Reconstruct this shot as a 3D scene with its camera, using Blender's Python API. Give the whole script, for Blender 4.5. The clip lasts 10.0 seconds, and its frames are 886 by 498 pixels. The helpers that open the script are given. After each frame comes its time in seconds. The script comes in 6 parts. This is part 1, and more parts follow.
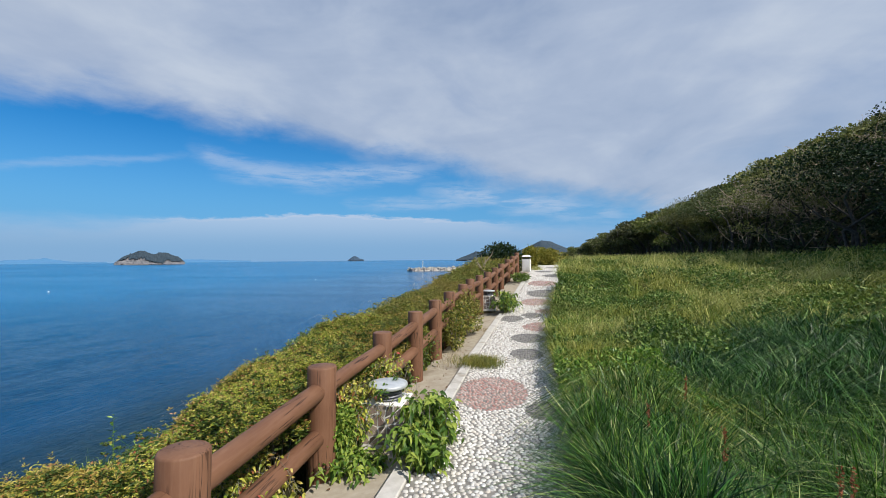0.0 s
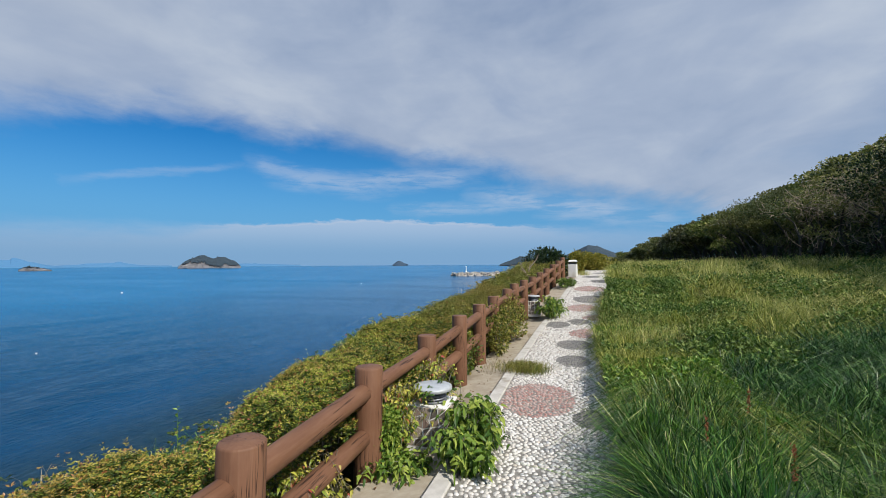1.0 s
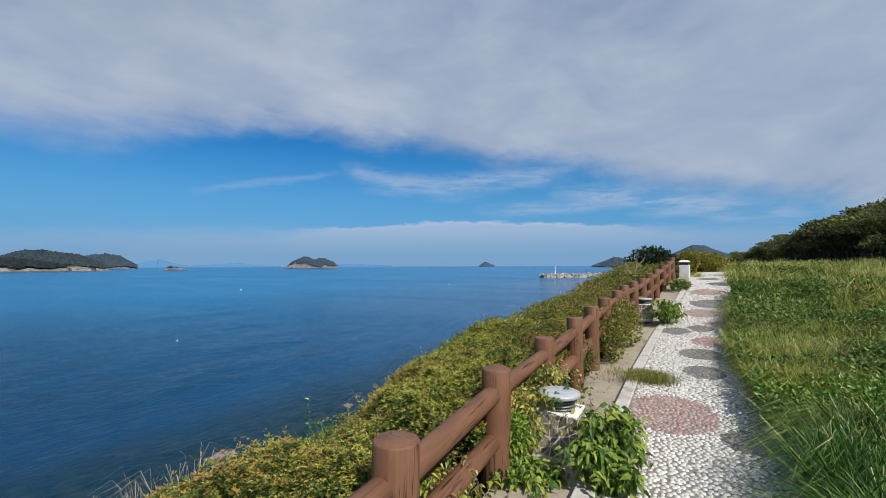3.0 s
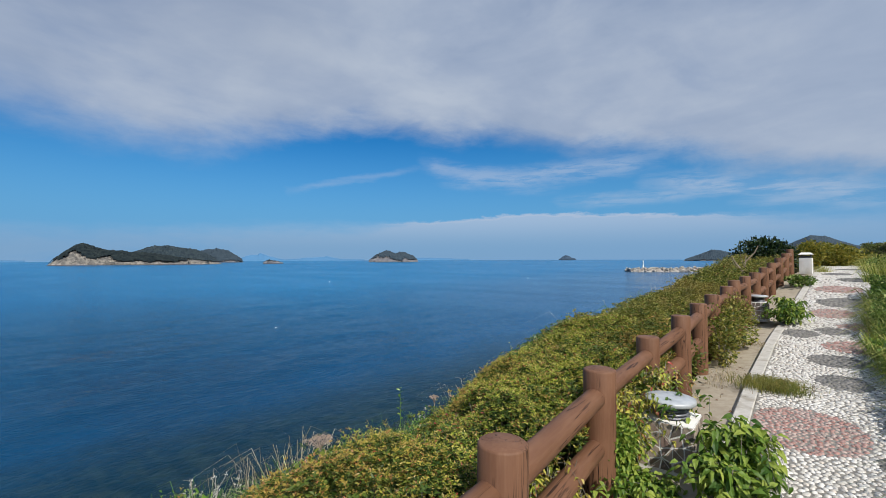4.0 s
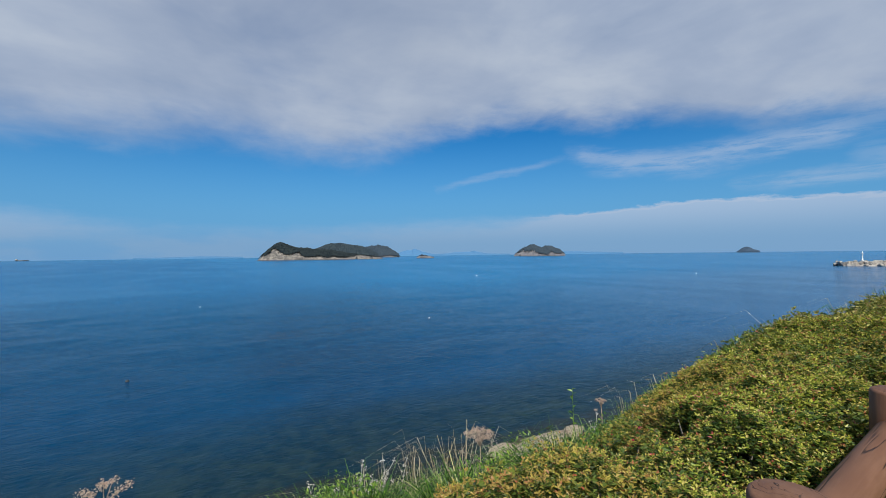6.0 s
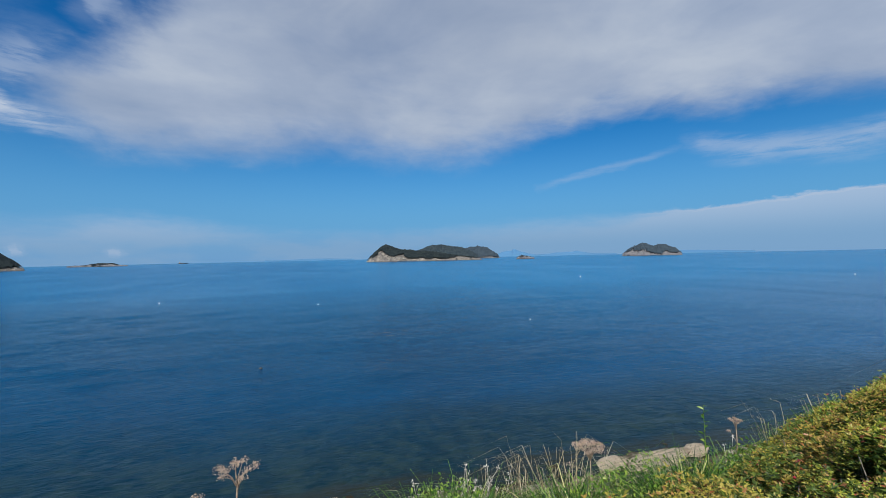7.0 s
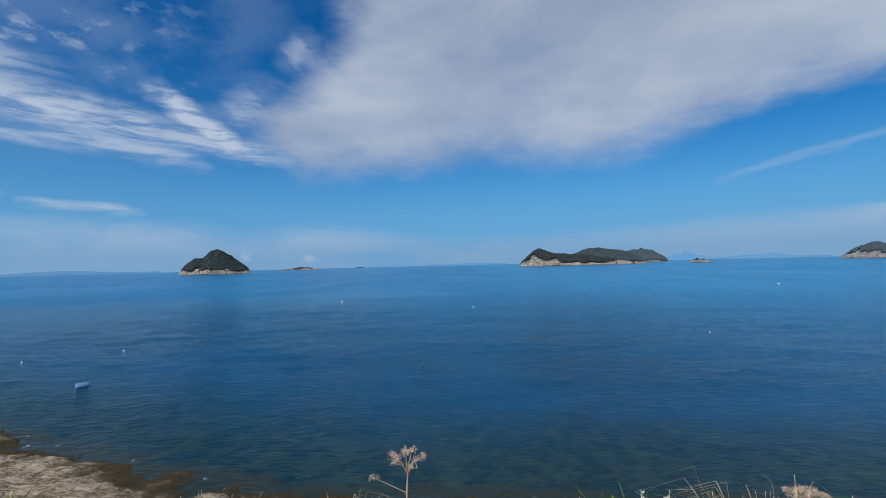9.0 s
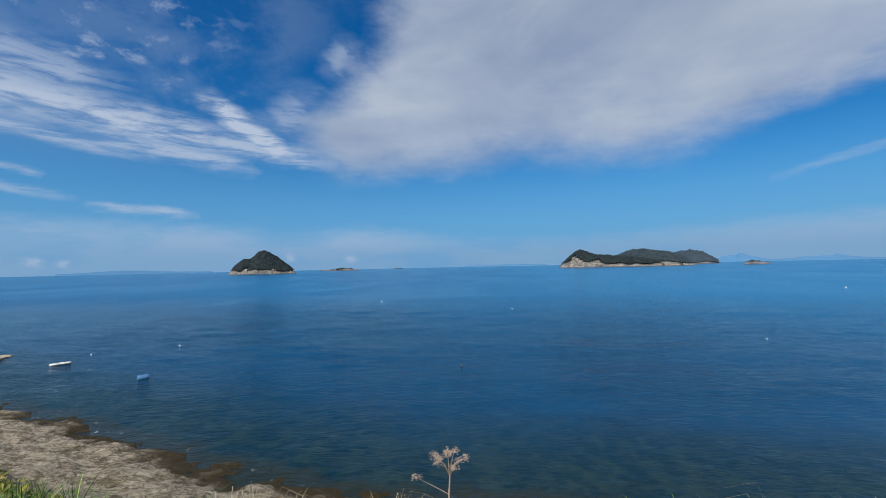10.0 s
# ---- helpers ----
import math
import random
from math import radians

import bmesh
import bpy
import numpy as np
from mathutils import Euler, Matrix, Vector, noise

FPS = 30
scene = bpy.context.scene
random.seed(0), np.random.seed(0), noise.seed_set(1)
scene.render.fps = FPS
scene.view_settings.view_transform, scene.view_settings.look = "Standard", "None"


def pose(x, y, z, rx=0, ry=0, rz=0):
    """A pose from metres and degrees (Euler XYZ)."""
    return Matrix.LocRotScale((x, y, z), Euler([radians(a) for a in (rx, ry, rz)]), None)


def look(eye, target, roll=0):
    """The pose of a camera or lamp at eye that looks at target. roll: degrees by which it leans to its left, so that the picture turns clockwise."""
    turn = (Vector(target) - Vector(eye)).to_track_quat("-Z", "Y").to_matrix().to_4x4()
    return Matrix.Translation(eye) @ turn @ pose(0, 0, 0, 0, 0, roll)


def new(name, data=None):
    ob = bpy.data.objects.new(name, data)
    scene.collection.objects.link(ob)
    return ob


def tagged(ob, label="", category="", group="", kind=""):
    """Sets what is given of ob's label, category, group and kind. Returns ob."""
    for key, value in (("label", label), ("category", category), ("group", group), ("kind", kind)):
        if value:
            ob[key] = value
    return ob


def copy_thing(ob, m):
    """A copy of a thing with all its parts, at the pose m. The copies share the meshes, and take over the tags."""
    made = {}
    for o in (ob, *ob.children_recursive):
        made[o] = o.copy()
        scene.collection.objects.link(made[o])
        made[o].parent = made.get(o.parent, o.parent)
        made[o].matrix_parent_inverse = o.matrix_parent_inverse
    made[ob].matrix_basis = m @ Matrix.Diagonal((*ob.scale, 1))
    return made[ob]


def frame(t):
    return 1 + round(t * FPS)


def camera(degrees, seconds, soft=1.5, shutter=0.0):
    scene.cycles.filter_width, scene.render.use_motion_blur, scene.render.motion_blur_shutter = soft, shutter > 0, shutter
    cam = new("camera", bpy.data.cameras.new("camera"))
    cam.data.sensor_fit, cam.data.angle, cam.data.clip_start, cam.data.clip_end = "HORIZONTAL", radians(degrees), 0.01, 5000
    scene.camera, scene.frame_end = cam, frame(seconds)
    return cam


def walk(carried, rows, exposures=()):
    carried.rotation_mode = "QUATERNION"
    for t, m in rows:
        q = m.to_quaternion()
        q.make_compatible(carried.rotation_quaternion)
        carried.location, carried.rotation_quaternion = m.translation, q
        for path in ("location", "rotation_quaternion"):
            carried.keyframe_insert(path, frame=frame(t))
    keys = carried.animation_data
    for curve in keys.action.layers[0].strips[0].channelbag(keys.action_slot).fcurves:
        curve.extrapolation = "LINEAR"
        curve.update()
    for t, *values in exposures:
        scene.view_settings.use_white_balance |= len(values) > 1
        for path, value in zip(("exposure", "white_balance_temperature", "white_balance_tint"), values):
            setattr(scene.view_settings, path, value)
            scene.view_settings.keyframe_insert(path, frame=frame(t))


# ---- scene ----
cam = camera(92.2, 10.0, soft=0.8)
PATH = [
    (0, (1.827, 0.69, 1.565), (1.418, 2.647, 1.611), -0.5),
    (0.5, (1.815, 0.688, 1.557), (1.311, 2.623, 1.618), -0.4),
    (1, (1.818, 0.68, 1.553), (1.213, 2.585, 1.623), -0.3),
    (1.5, (1.781, 0.692, 1.541), (1.067, 2.558, 1.616), -0.3),
    (2, (1.711, 0.722, 1.537), (0.881, 2.539, 1.614), -0.4),
    (2.2, (1.682, 0.729, 1.53), (0.817, 2.53, 1.611), -0.4),
    (3.3, (1.402, 0.691, 1.523), (0.357, 2.395, 1.593), -0.1),
    (3.5, (1.373, 0.699, 1.518), (0.265, 2.363, 1.584), -0.1),
    (4, (1.297, 0.743, 1.515), (0.023, 2.283, 1.562), -0.2),
    (4.5, (1.196, 0.81, 1.506), (-0.243, 2.199, 1.534), -0.3),
    (5, (1.122, 0.839, 1.489), (-0.472, 2.047, 1.511), -0.2),
    (5.2, (1.086, 0.841, 1.48), (-0.545, 1.999, 1.506), -0.2),
    (6.3, (0.775, 0.938, 1.397), (-0.977, 1.902, 1.421), -0.9),
    (6.5, (0.758, 0.949, 1.397), (-1.031, 1.843, 1.423), -1.0),
    (7, (0.713, 0.948, 1.393), (-1.191, 1.558, 1.429), -1.2),
    (7.5, (0.677, 0.958, 1.39), (-1.29, 1.316, 1.437), -1.2),
    (8, (0.663, 0.959, 1.384), (-1.332, 1.091, 1.442), -1.0),
    (8.5, (0.629, 0.929, 1.372), (-1.37, 0.934, 1.437), -1.1),
    (9, (0.607, 0.907, 1.365), (-1.39, 0.82, 1.437), -1.4),
    (9.5, (0.595, 0.882, 1.357), (-1.395, 0.701, 1.435), -1.3),
    (10, (0.577, 0.873, 1.354), (-1.404, 0.607, 1.435), -1.2),
]
walk(cam, [(t, look(eye, target, roll)) for t, eye, target, roll in PATH], [(0.0, 0.13), (1.0, 0.01), (2.2, -0.03), (3.5, -0.06), (10.0, -0.06)])

# ---- light ----
SUN_AZ, SUN_EL = radians(117), radians(46)      # azimuth clockwise from +y, height above the horizon
sun_dir = Vector((math.sin(SUN_AZ) * math.cos(SUN_EL), math.cos(SUN_AZ) * math.cos(SUN_EL), math.sin(SUN_EL)))
sun_data = bpy.data.lights.new("sun", "SUN")
sun_data.energy, sun_data.angle, sun_data.color = 4.9, radians(0.6), (1.0, 0.94, 0.85)
sun = new("sun", sun_data)
sun.matrix_world = look(sun_dir * 100, (0, 0, 0))
scene.view_settings.exposure = 0.0


class Net:
    """Short hand for building node trees."""

    def __init__(self, tree):
        self.t = tree
        tree.nodes.clear()

    def n(self, kind):
        return self.t.nodes.new(kind)

    def put(self, socket, v):
        if isinstance(v, bpy.types.NodeSocket):
            self.t.links.new(v, socket)
        elif v is not None:
            socket.default_value = v

    def m(self, op, a, b=None, c=None, clamp=False):
        nd = self.n("ShaderNodeMath")
        nd.operation, nd.use_clamp = op, clamp
        for i, v in enumerate((a, b, c)):
            self.put(nd.inputs[i], v)
        return nd.outputs[0]

    def smooth(self, v, lo, hi, a=0.0, b=1.0):
        nd = self.n("ShaderNodeMapRange")
        nd.interpolation_type = "SMOOTHSTEP"
        for i, x in enumerate((v, lo, hi, a, b)):
            self.put(nd.inputs[i], x)
        return nd.outputs[0]

    def mix(self, f, a, b, kind="MIX"):
        nd = self.n("ShaderNodeMix")
        nd.data_type, nd.blend_type = "RGBA", kind
        self.put(nd.inputs[0], f)
        for s, v in ((nd.inputs[6], a), (nd.inputs[7], b)):
            self.put(s, (*v, 1) if isinstance(v, tuple) and len(v) == 3 else v)
        return nd.outputs[2]

    def ramp(self, f, stops, interp="LINEAR"):
        nd = self.n("ShaderNodeValToRGB")
        nd.color_ramp.interpolation = interp
        els = nd.color_ramp.elements
        while len(els) < len(stops):
            els.new(0.5)
        for e, (p, c) in zip(els, stops):
            e.position, e.color = p, (*c, 1) if isinstance(c, tuple) else (c, c, c, 1)
        self.put(nd.inputs[0], f)
        return nd.outputs[0]

    def noise(self, vec, scale, detail=4.0, rough=0.55, dist=0.0):
        nd = self.n("ShaderNodeTexNoise")
        self.put(nd.inputs["Vector"], vec)
        nd.inputs["Scale"].default_value, nd.inputs["Detail"].default_value = scale, detail
        nd.inputs["Roughness"].default_value, nd.inputs["Distortion"].default_value = rough, dist
        return nd.outputs[0]

    def xyz(self, v):
        nd = self.n("ShaderNodeSeparateXYZ")
        self.put(nd.inputs[0], v)
        return nd.outputs

    def vec(self, x, y, z):
        nd = self.n("ShaderNodeCombineXYZ")
        for i, v in enumerate((x, y, z)):
            self.put(nd.inputs[i], v)
        return nd.outputs[0]

    def mapped(self, v, scale=(1, 1, 1), rot=(0, 0, 0), loc=(0, 0, 0)):
        nd = self.n("ShaderNodeMapping")
        self.put(nd.inputs[0], v)
        nd.inputs[1].default_value, nd.inputs[2].default_value, nd.inputs[3].default_value = loc, [radians(a) for a in rot], scale
        return nd.outputs[0]


# ---- sky: clear blue with a broad sheet of high cloud, wisps, and a bank low over the sea ----
world = bpy.data.worlds.new("world")
scene.world = world
world.use_nodes = True
w = Net(world.node_tree)
sky = w.n("ShaderNodeTexSky")
sky.sky_type, sky.sun_disc, sky.sun_elevation, sky.sun_rotation = "NISHITA", False, SUN_EL, SUN_AZ
sky.air_density, sky.dust_density, sky.ozone_density, sky.altitude = 1.0, 0.6, 2.5, 10
way = w.n("ShaderNodeTexCoord").outputs["Generated"]
dx, dy, dz = w.xyz(way)
az = w.m("DEGREES", w.m("ARCTAN2", w.m("MULTIPLY", dx, -1.0), dy))          # degrees to the left of +y
el = w.m("DEGREES", w.m("ARCSINE", dz))
up = w.m("MAXIMUM", dz, 0.04)
flat = w.vec(w.m("DIVIDE", dx, up), w.m("DIVIDE", dy, up), 0.0)              # the cloud layer's own plane
soft = w.mapped(way, (1.0, 1.0, 2.6))
n_big = w.noise(soft, 2.6, 5.0, 0.55, 0.5)
n_fine = w.noise(w.mapped(way, (1.0, 1.0, 2.2), (0, 0, 30)), 5.0, 6.0, 0.52, 0.25)
n_edge = w.noise(w.mapped(way, (1.0, 1.0, 1.8)), 4.5, 6.0, 0.58, 0.25)
n_line = w.noise(w.mapped(flat, (1.0, 0.22, 1.0), (0, 0, -28)), 0.95, 7.0, 0.56, 0.45)      # long bands drawn out by the wind
comb_edge = w.noise(w.mapped(way, (1.0, 1.0, 3.0), (0, 14, 20)), 11.0, 6.0, 0.62, 0.3)
# height of the sheet's lower edge, by direction, and its southern end, by height
part_az = w.m("DIVIDE", w.m("ADD", az, 180.0), 360.0)


def by_az(stops):
    return w.m("MULTIPLY", w.ramp(part_az, [((a + 180) / 360, e / 90) for a, e in stops]), 90.0)


edge = by_az([(-60, 1.0), (-24, 2.5), (-9, 6.0), (0, 8.6), (8, 10.4), (16, 12.3), (28, 13.8), (37, 15.3), (44, 16.5), (52, 16.6), (60, 14.0), (67, 12.2), (74, 11.2), (82, 12.6), (98, 12.2), (111, 10.3), (180, 10.3)])
SOUTH = [(0, 110.0), (10, 111.5), (14.7, 116.0), (18.3, 117.5), (20.5, 114.0), (27, 107.6), (32, 106.0), (60, 100.0)]
south = w.m("MULTIPLY", w.ramp(w.m("DIVIDE", el, 90.0), [(e / 90, a / 180) for e, a in SOUTH]), 180.0)
rag = w.m("SUBTRACT", w.m("MULTIPLY_ADD", comb_edge, 0.35, w.m("MULTIPLY", n_edge, 0.72)), 0.535)
over = w.m("MULTIPLY_ADD", rag, 9.0, w.m("SUBTRACT", el, edge))
inside = w.m("MULTIPLY_ADD", rag, 15.0, w.m("SUBTRACT", south, az))
sheet = w.m("MULTIPLY", w.smooth(over, w.smooth(az, 52.0, 70.0, -1.2, -1.9), w.smooth(az, 52.0, 70.0, 3.6, 6.0)), w.smooth(inside, -3.0, 7.0))
sheet = w.m("MULTIPLY", sheet, w.smooth(n_big, 0.25, 0.5, 0.84, 1.0))
sheet = w.m("MULTIPLY", sheet, w.smooth(w.m("ADD", n_line, w.smooth(w.m("SUBTRACT", el, edge), 0.0, 10.0, 0.0, 0.35)), 0.36, 0.56, w.smooth(az, 60.0, 30.0, 0.9, 0.62), 1.0))

# separate streaks and puffs, each between two directions: azimuth, height, azimuth, height, half width, strength
wob_a = w.noise(w.mapped(w.vec(az, el, 0.0), (0.16, 0.5, 1.0)), 1.0, 5.0, 0.62)
wob_e = w.noise(w.mapped(w.vec(az, el, 7.0), (0.16, 0.5, 1.0)), 1.0, 5.0, 0.62)
az_w = w.m("MULTIPLY_ADD", w.m("SUBTRACT", wob_a, 0.5), 3.4, az)
el_w = w.m("MULTIPLY_ADD", w.m("SUBTRACT", wob_e, 0.5), 1.9, el)
comb = w.noise(w.mapped(w.vec(az, el, 0.0), (0.10, 0.62, 1.0), (0, 0, -9)), 1.5, 7.0, 0.64, 0.3)


def stroke(a0, e0, a1, e1, half, amount):
    da, de = a1 - a0, e1 - e0
    t = w.m("DIVIDE", w.m("ADD", w.m("MULTIPLY", w.m("SUBTRACT", az_w, a0), da), w.m("MULTIPLY", w.m("SUBTRACT", el_w, e0), de)), da * da + de * de, clamp=True)
    u = w.m("SUBTRACT", az_w, w.m("MULTIPLY_ADD", t, da, a0))
    v = w.m("SUBTRACT", el_w, w.m("MULTIPLY_ADD", t, de, e0))
    d = w.m("DIVIDE", w.m("SQRT", w.m("ADD", w.m("MULTIPLY", u, u), w.m("MULTIPLY", v, v))), half)
    fade = w.m("MULTIPLY", w.smooth(t, 0.0, 0.22, 0.35, 1.0), w.smooth(t, 1.0, 0.78, 0.35, 1.0))
    return w.m("MULTIPLY", w.smooth(d, 1.5, 0.0), w.m("MULTIPLY", fade, amount))


STREAKS = [(149, 17.7, 123, 15.0, 2.2, 1.15), (128, 15.5, 113, 13.8, 1.3, 1.0), (149, 14.6, 132, 12.9, 0.8, 0.8), (140, 14.7, 122, 12.5, 1.1, 0.95),
           (126.6, 19.6, 117.5, 14.0, 1.3, 1.9), (149, 20.9, 136, 19.1, 2.5, 0.75), (115.4, 20.8, 119, 17.6, 2.2, 0.55), (147, 8.9, 139, 7.8, 0.6, 0.6),
           (137.6, 7.1, 128, 6.5, 0.5, 0.75), (147, 10.7, 141, 9.9, 0.3, 0.6), (42.0, 12.7, 34, 10.7, 1.2, 0.5), (39, 11.0, 25, 10.2, 1.5, 0.6),
           (31, 10.6, 13, 11.8, 1.4, 0.6), (24, 7.3, 0, 7.7, 0.9, 0.5), (14, 9.3, -8, 6.2, 1.3, 0.7), (5, 6.7, -13, 5.0, 0.9, 0.5)]
wisps = stroke(*STREAKS[0])
for s_ in STREAKS[1:]:
    wisps = w.m("MAXIMUM", wisps, stroke(*s_))
wisps = w.m("MULTIPLY", wisps, w.smooth(comb, 0.36, 0.58, 0.22, 1.0))
PUFFS = [(110.0, 27.2, 112.3, 24.8, 1.5, 0.6), (109.3, 1.2, 110.6, 1.3, 0.55, 0.5), (141.3, 0.9, 142.4, 1.0, 0.5, 0.5), (138.8, 0.8, 139.8, 0.9, 0.4, 0.45), (117.2, 1.7, 117.9, 1.5, 0.45, 0.5)]
for s_ in PUFFS:
    wisps = w.m("MAXIMUM", wisps, stroke(*s_))
# thin mottled flecks high on the south side
fleck = w.noise(w.mapped(w.vec(az, el, 3.0), (0.20, 0.34, 1.0), (0, 0, -30)), 1.6, 5.0, 0.6, 0.2)
zone_s = w.m("MULTIPLY", w.smooth(az, 118.0, 134.0), w.m("MULTIPLY", w.smooth(el, 18.0, 21.0), w.smooth(az, 180.0, 150.0)))
wisps = w.m("MAXIMUM", wisps, w.m("MULTIPLY", zone_s, w.smooth(fleck, 0.50, 0.74, 0.0, 0.6)))
# a thin vapour trail
trail = w.m("MULTIPLY", stroke(59.6, 8.7, 43.0, 12.0, 0.5, 0.24), w.smooth(comb, 0.35, 0.55, 0.5, 1.0))
# the low bank with its heaped top
ang = w.vec(w.m("MULTIPLY", az, 0.11), w.m("MULTIPLY", el, 0.35), 0.0)
top_n = w.noise(ang, 3.0, 6.0, 0.6)
crisp = w.m("MULTIPLY", w.smooth(az, 54.0, 40.0), w.smooth(az, -6.0, 12.0))
bank_top = w.m("MULTIPLY_ADD", w.m("SUBTRACT", top_n, 0.5), 1.5, by_az([(-30, 3.6), (-2, 4.6), (8, 5.1), (20, 5.8), (28, 6.1), (35, 5.6), (42, 5.1), (52, 4.6), (62, 4.3), (80, 3.3), (95, 3.5), (104, 4.9), (110, 5.3), (117, 4.6), (126, 5.3), (145, 5.6), (180, 5.0)]))
below = w.m("SUBTRACT", bank_top, el)
bank = w.m("MULTIPLY", w.smooth(below, w.m("MULTIPLY_ADD", crisp, 0.96, -1.0), w.m("MULTIPLY_ADD", crisp, -2.12, 2.4)), w.smooth(az, 72.0, 30.0, 0.80, 0.74))
patch_n = w.noise(w.mapped(w.vec(az, el, 0.0), (0.05, 0.16, 1.0)), 1.3, 5.0, 0.55)
bank = w.m("MULTIPLY", bank, w.smooth(w.m("ADD", patch_n, w.smooth(az, 75.0, 45.0, 0.0, 0.4)), 0.36, 0.56, 0.45, 1.0))
rim = w.m("MULTIPLY", w.smooth(w.m("ABSOLUTE", w.m("SUBTRACT", below, 0.38)), 0.42, 0.05), w.m("MULTIPLY_ADD", crisp, 0.82, 0.06))
low = w.m("MAXIMUM", bank, rim)
hue = w.n("ShaderNodeHueSaturation")
w.put(hue.inputs["Color"], sky.outputs[0])
hue.inputs["Saturation"].default_value, hue.inputs["Value"].default_value = 1.5, 0.092
clear = w.mix(1.0, hue.outputs[0], (0.62, 0.985, 1.13), "MULTIPLY")
haze = w.mix(w.smooth(el, 18.0, -0.5, 0.0, 0.92), clear, (0.105, 0.325, 0.655))
shade = w.m("ADD", w.m("MULTIPLY", n_fine, 0.34), w.m("MULTIPLY_ADD", n_line, 0.26, w.m("MULTIPLY", n_big, 0.40)))
white = w.ramp(shade, [(0.34, (0.30, 0.38, 0.525)), (0.50, (0.39, 0.465, 0.60)), (0.64, (0.51, 0.575, 0.675))])
col = w.mix(low, haze, w.mix(w.smooth(el, 6.5, 1.0), (0.46, 0.56, 0.72), (0.235, 0.395, 0.60)))
col = w.mix(w.m("MAXIMUM", w.m("MULTIPLY", wisps, 0.84), trail), col, (0.47, 0.56, 0.71))
thick = w.m("MULTIPLY", w.smooth(el, 15.0, 30.0), w.m("MULTIPLY", w.smooth(az, 44.0, 64.0), w.smooth(az, 106.0, 88.0)))
white = w.mix(w.m("MULTIPLY", thick, 0.30), white, (0.26, 0.32, 0.44))
veil = w.m("MULTIPLY", w.m("MULTIPLY", w.smooth(az, 100.0, 124.0), w.smooth(el, 9.0, 17.0)), w.smooth(n_edge, 0.38, 0.62, 0.02, 0.20))
col = w.mix(veil, col, (0.40, 0.50, 0.66))
col = w.mix(w.m("MULTIPLY", sheet, 0.93), col, white)
back = w.n("ShaderNodeBackground")
w.put(back.inputs[0], col)
back.inputs[1].default_value = 1.0
w.t.links.new(back.outputs[0], w.n("ShaderNodeOutputWorld").inputs[0])


# ---- materials ----
def material(name):
    mat = bpy.data.materials.new(name)
    mat.use_nodes = True
    g = Net(mat.node_tree)
    return mat, g


def finish(g, color, rough=0.6, height=None, strength=0.3, dist=0.01, metal=0.0, spec=0.5, leaf=0.0, normal=None):
    p = g.n("ShaderNodeBsdfPrincipled")
    g.put(p.inputs["Base Color"], (*color, 1) if isinstance(color, tuple) else color)
    g.put(p.inputs["Roughness"], rough)
    p.inputs["Metallic"].default_value = metal
    p.inputs["Specular IOR Level"].default_value = spec
    if height is not None:
        b = g.n("ShaderNodeBump")
        b.inputs["Strength"].default_value, b.inputs["Distance"].default_value = strength, dist
        g.put(b.inputs["Height"], height)
        g.t.links.new(b.outputs[0], p.inputs["Normal"])
    out = p.outputs[0]
    if leaf:
        tr = g.n("ShaderNodeBsdfTranslucent")
        g.put(tr.inputs[0], (*color, 1) if isinstance(color, tuple) else color)
        mx = g.n("ShaderNodeMixShader")
        mx.inputs[0].default_value = leaf
        g.t.links.new(out, mx.inputs[1])
        g.t.links.new(tr.outputs[0], mx.inputs[2])
        out = mx.outputs[0]
    g.t.links.new(out, g.n("ShaderNodeOutputMaterial").inputs[0])
    return p


def where(g):
    return g.n("ShaderNodeNewGeometry").outputs["Position"]


def foliage(name, stops, patch=(0.5, 0.5, 0.2), patch_amount=0.0, patch_scale=0.7, leaf=0.3, rough=0.5, by_tree=None):
    """Leaves or blades that differ one by one, with broad patches of another tint."""
    mat, g = material(name)
    geo = g.n("ShaderNodeNewGeometry")
    c = g.ramp(geo.outputs["Random Per Island"], stops)
    if patch_amount:
        f = g.smooth(g.noise(geo.outputs["Position"], patch_scale, 3.0), 0.42, 0.66, 0.0, patch_amount)
        c = g.mix(f, c, patch)
    if by_tree:
        c = g.mix(g.m("MULTIPLY", g.n("ShaderNodeObjectInfo").outputs["Random"], 0.75), c, by_tree)
    finish(g, c, rough, leaf=leaf, spec=0.35)
    return mat


def paint_noise(name, a, b, scale, rough=0.7, bump=0.3, bscale=None, dist=0.01, third=None, metal=0.0):
    mat, g = material(name)
    p = g.n("ShaderNodeTexCoord").outputs["Object"]
    n1 = g.noise(p, scale, 6.0, 0.6)
    c = g.mix(g.smooth(n1, 0.3, 0.7), a, b)
    if third:
        c = g.mix(g.smooth(g.noise(p, scale * 0.23, 4.0), 0.52, 0.68), c, third)
    finish(g, c, rough, g.noise(p, bscale or scale * 4, 8.0, 0.65), bump, dist, metal=metal)
    return mat


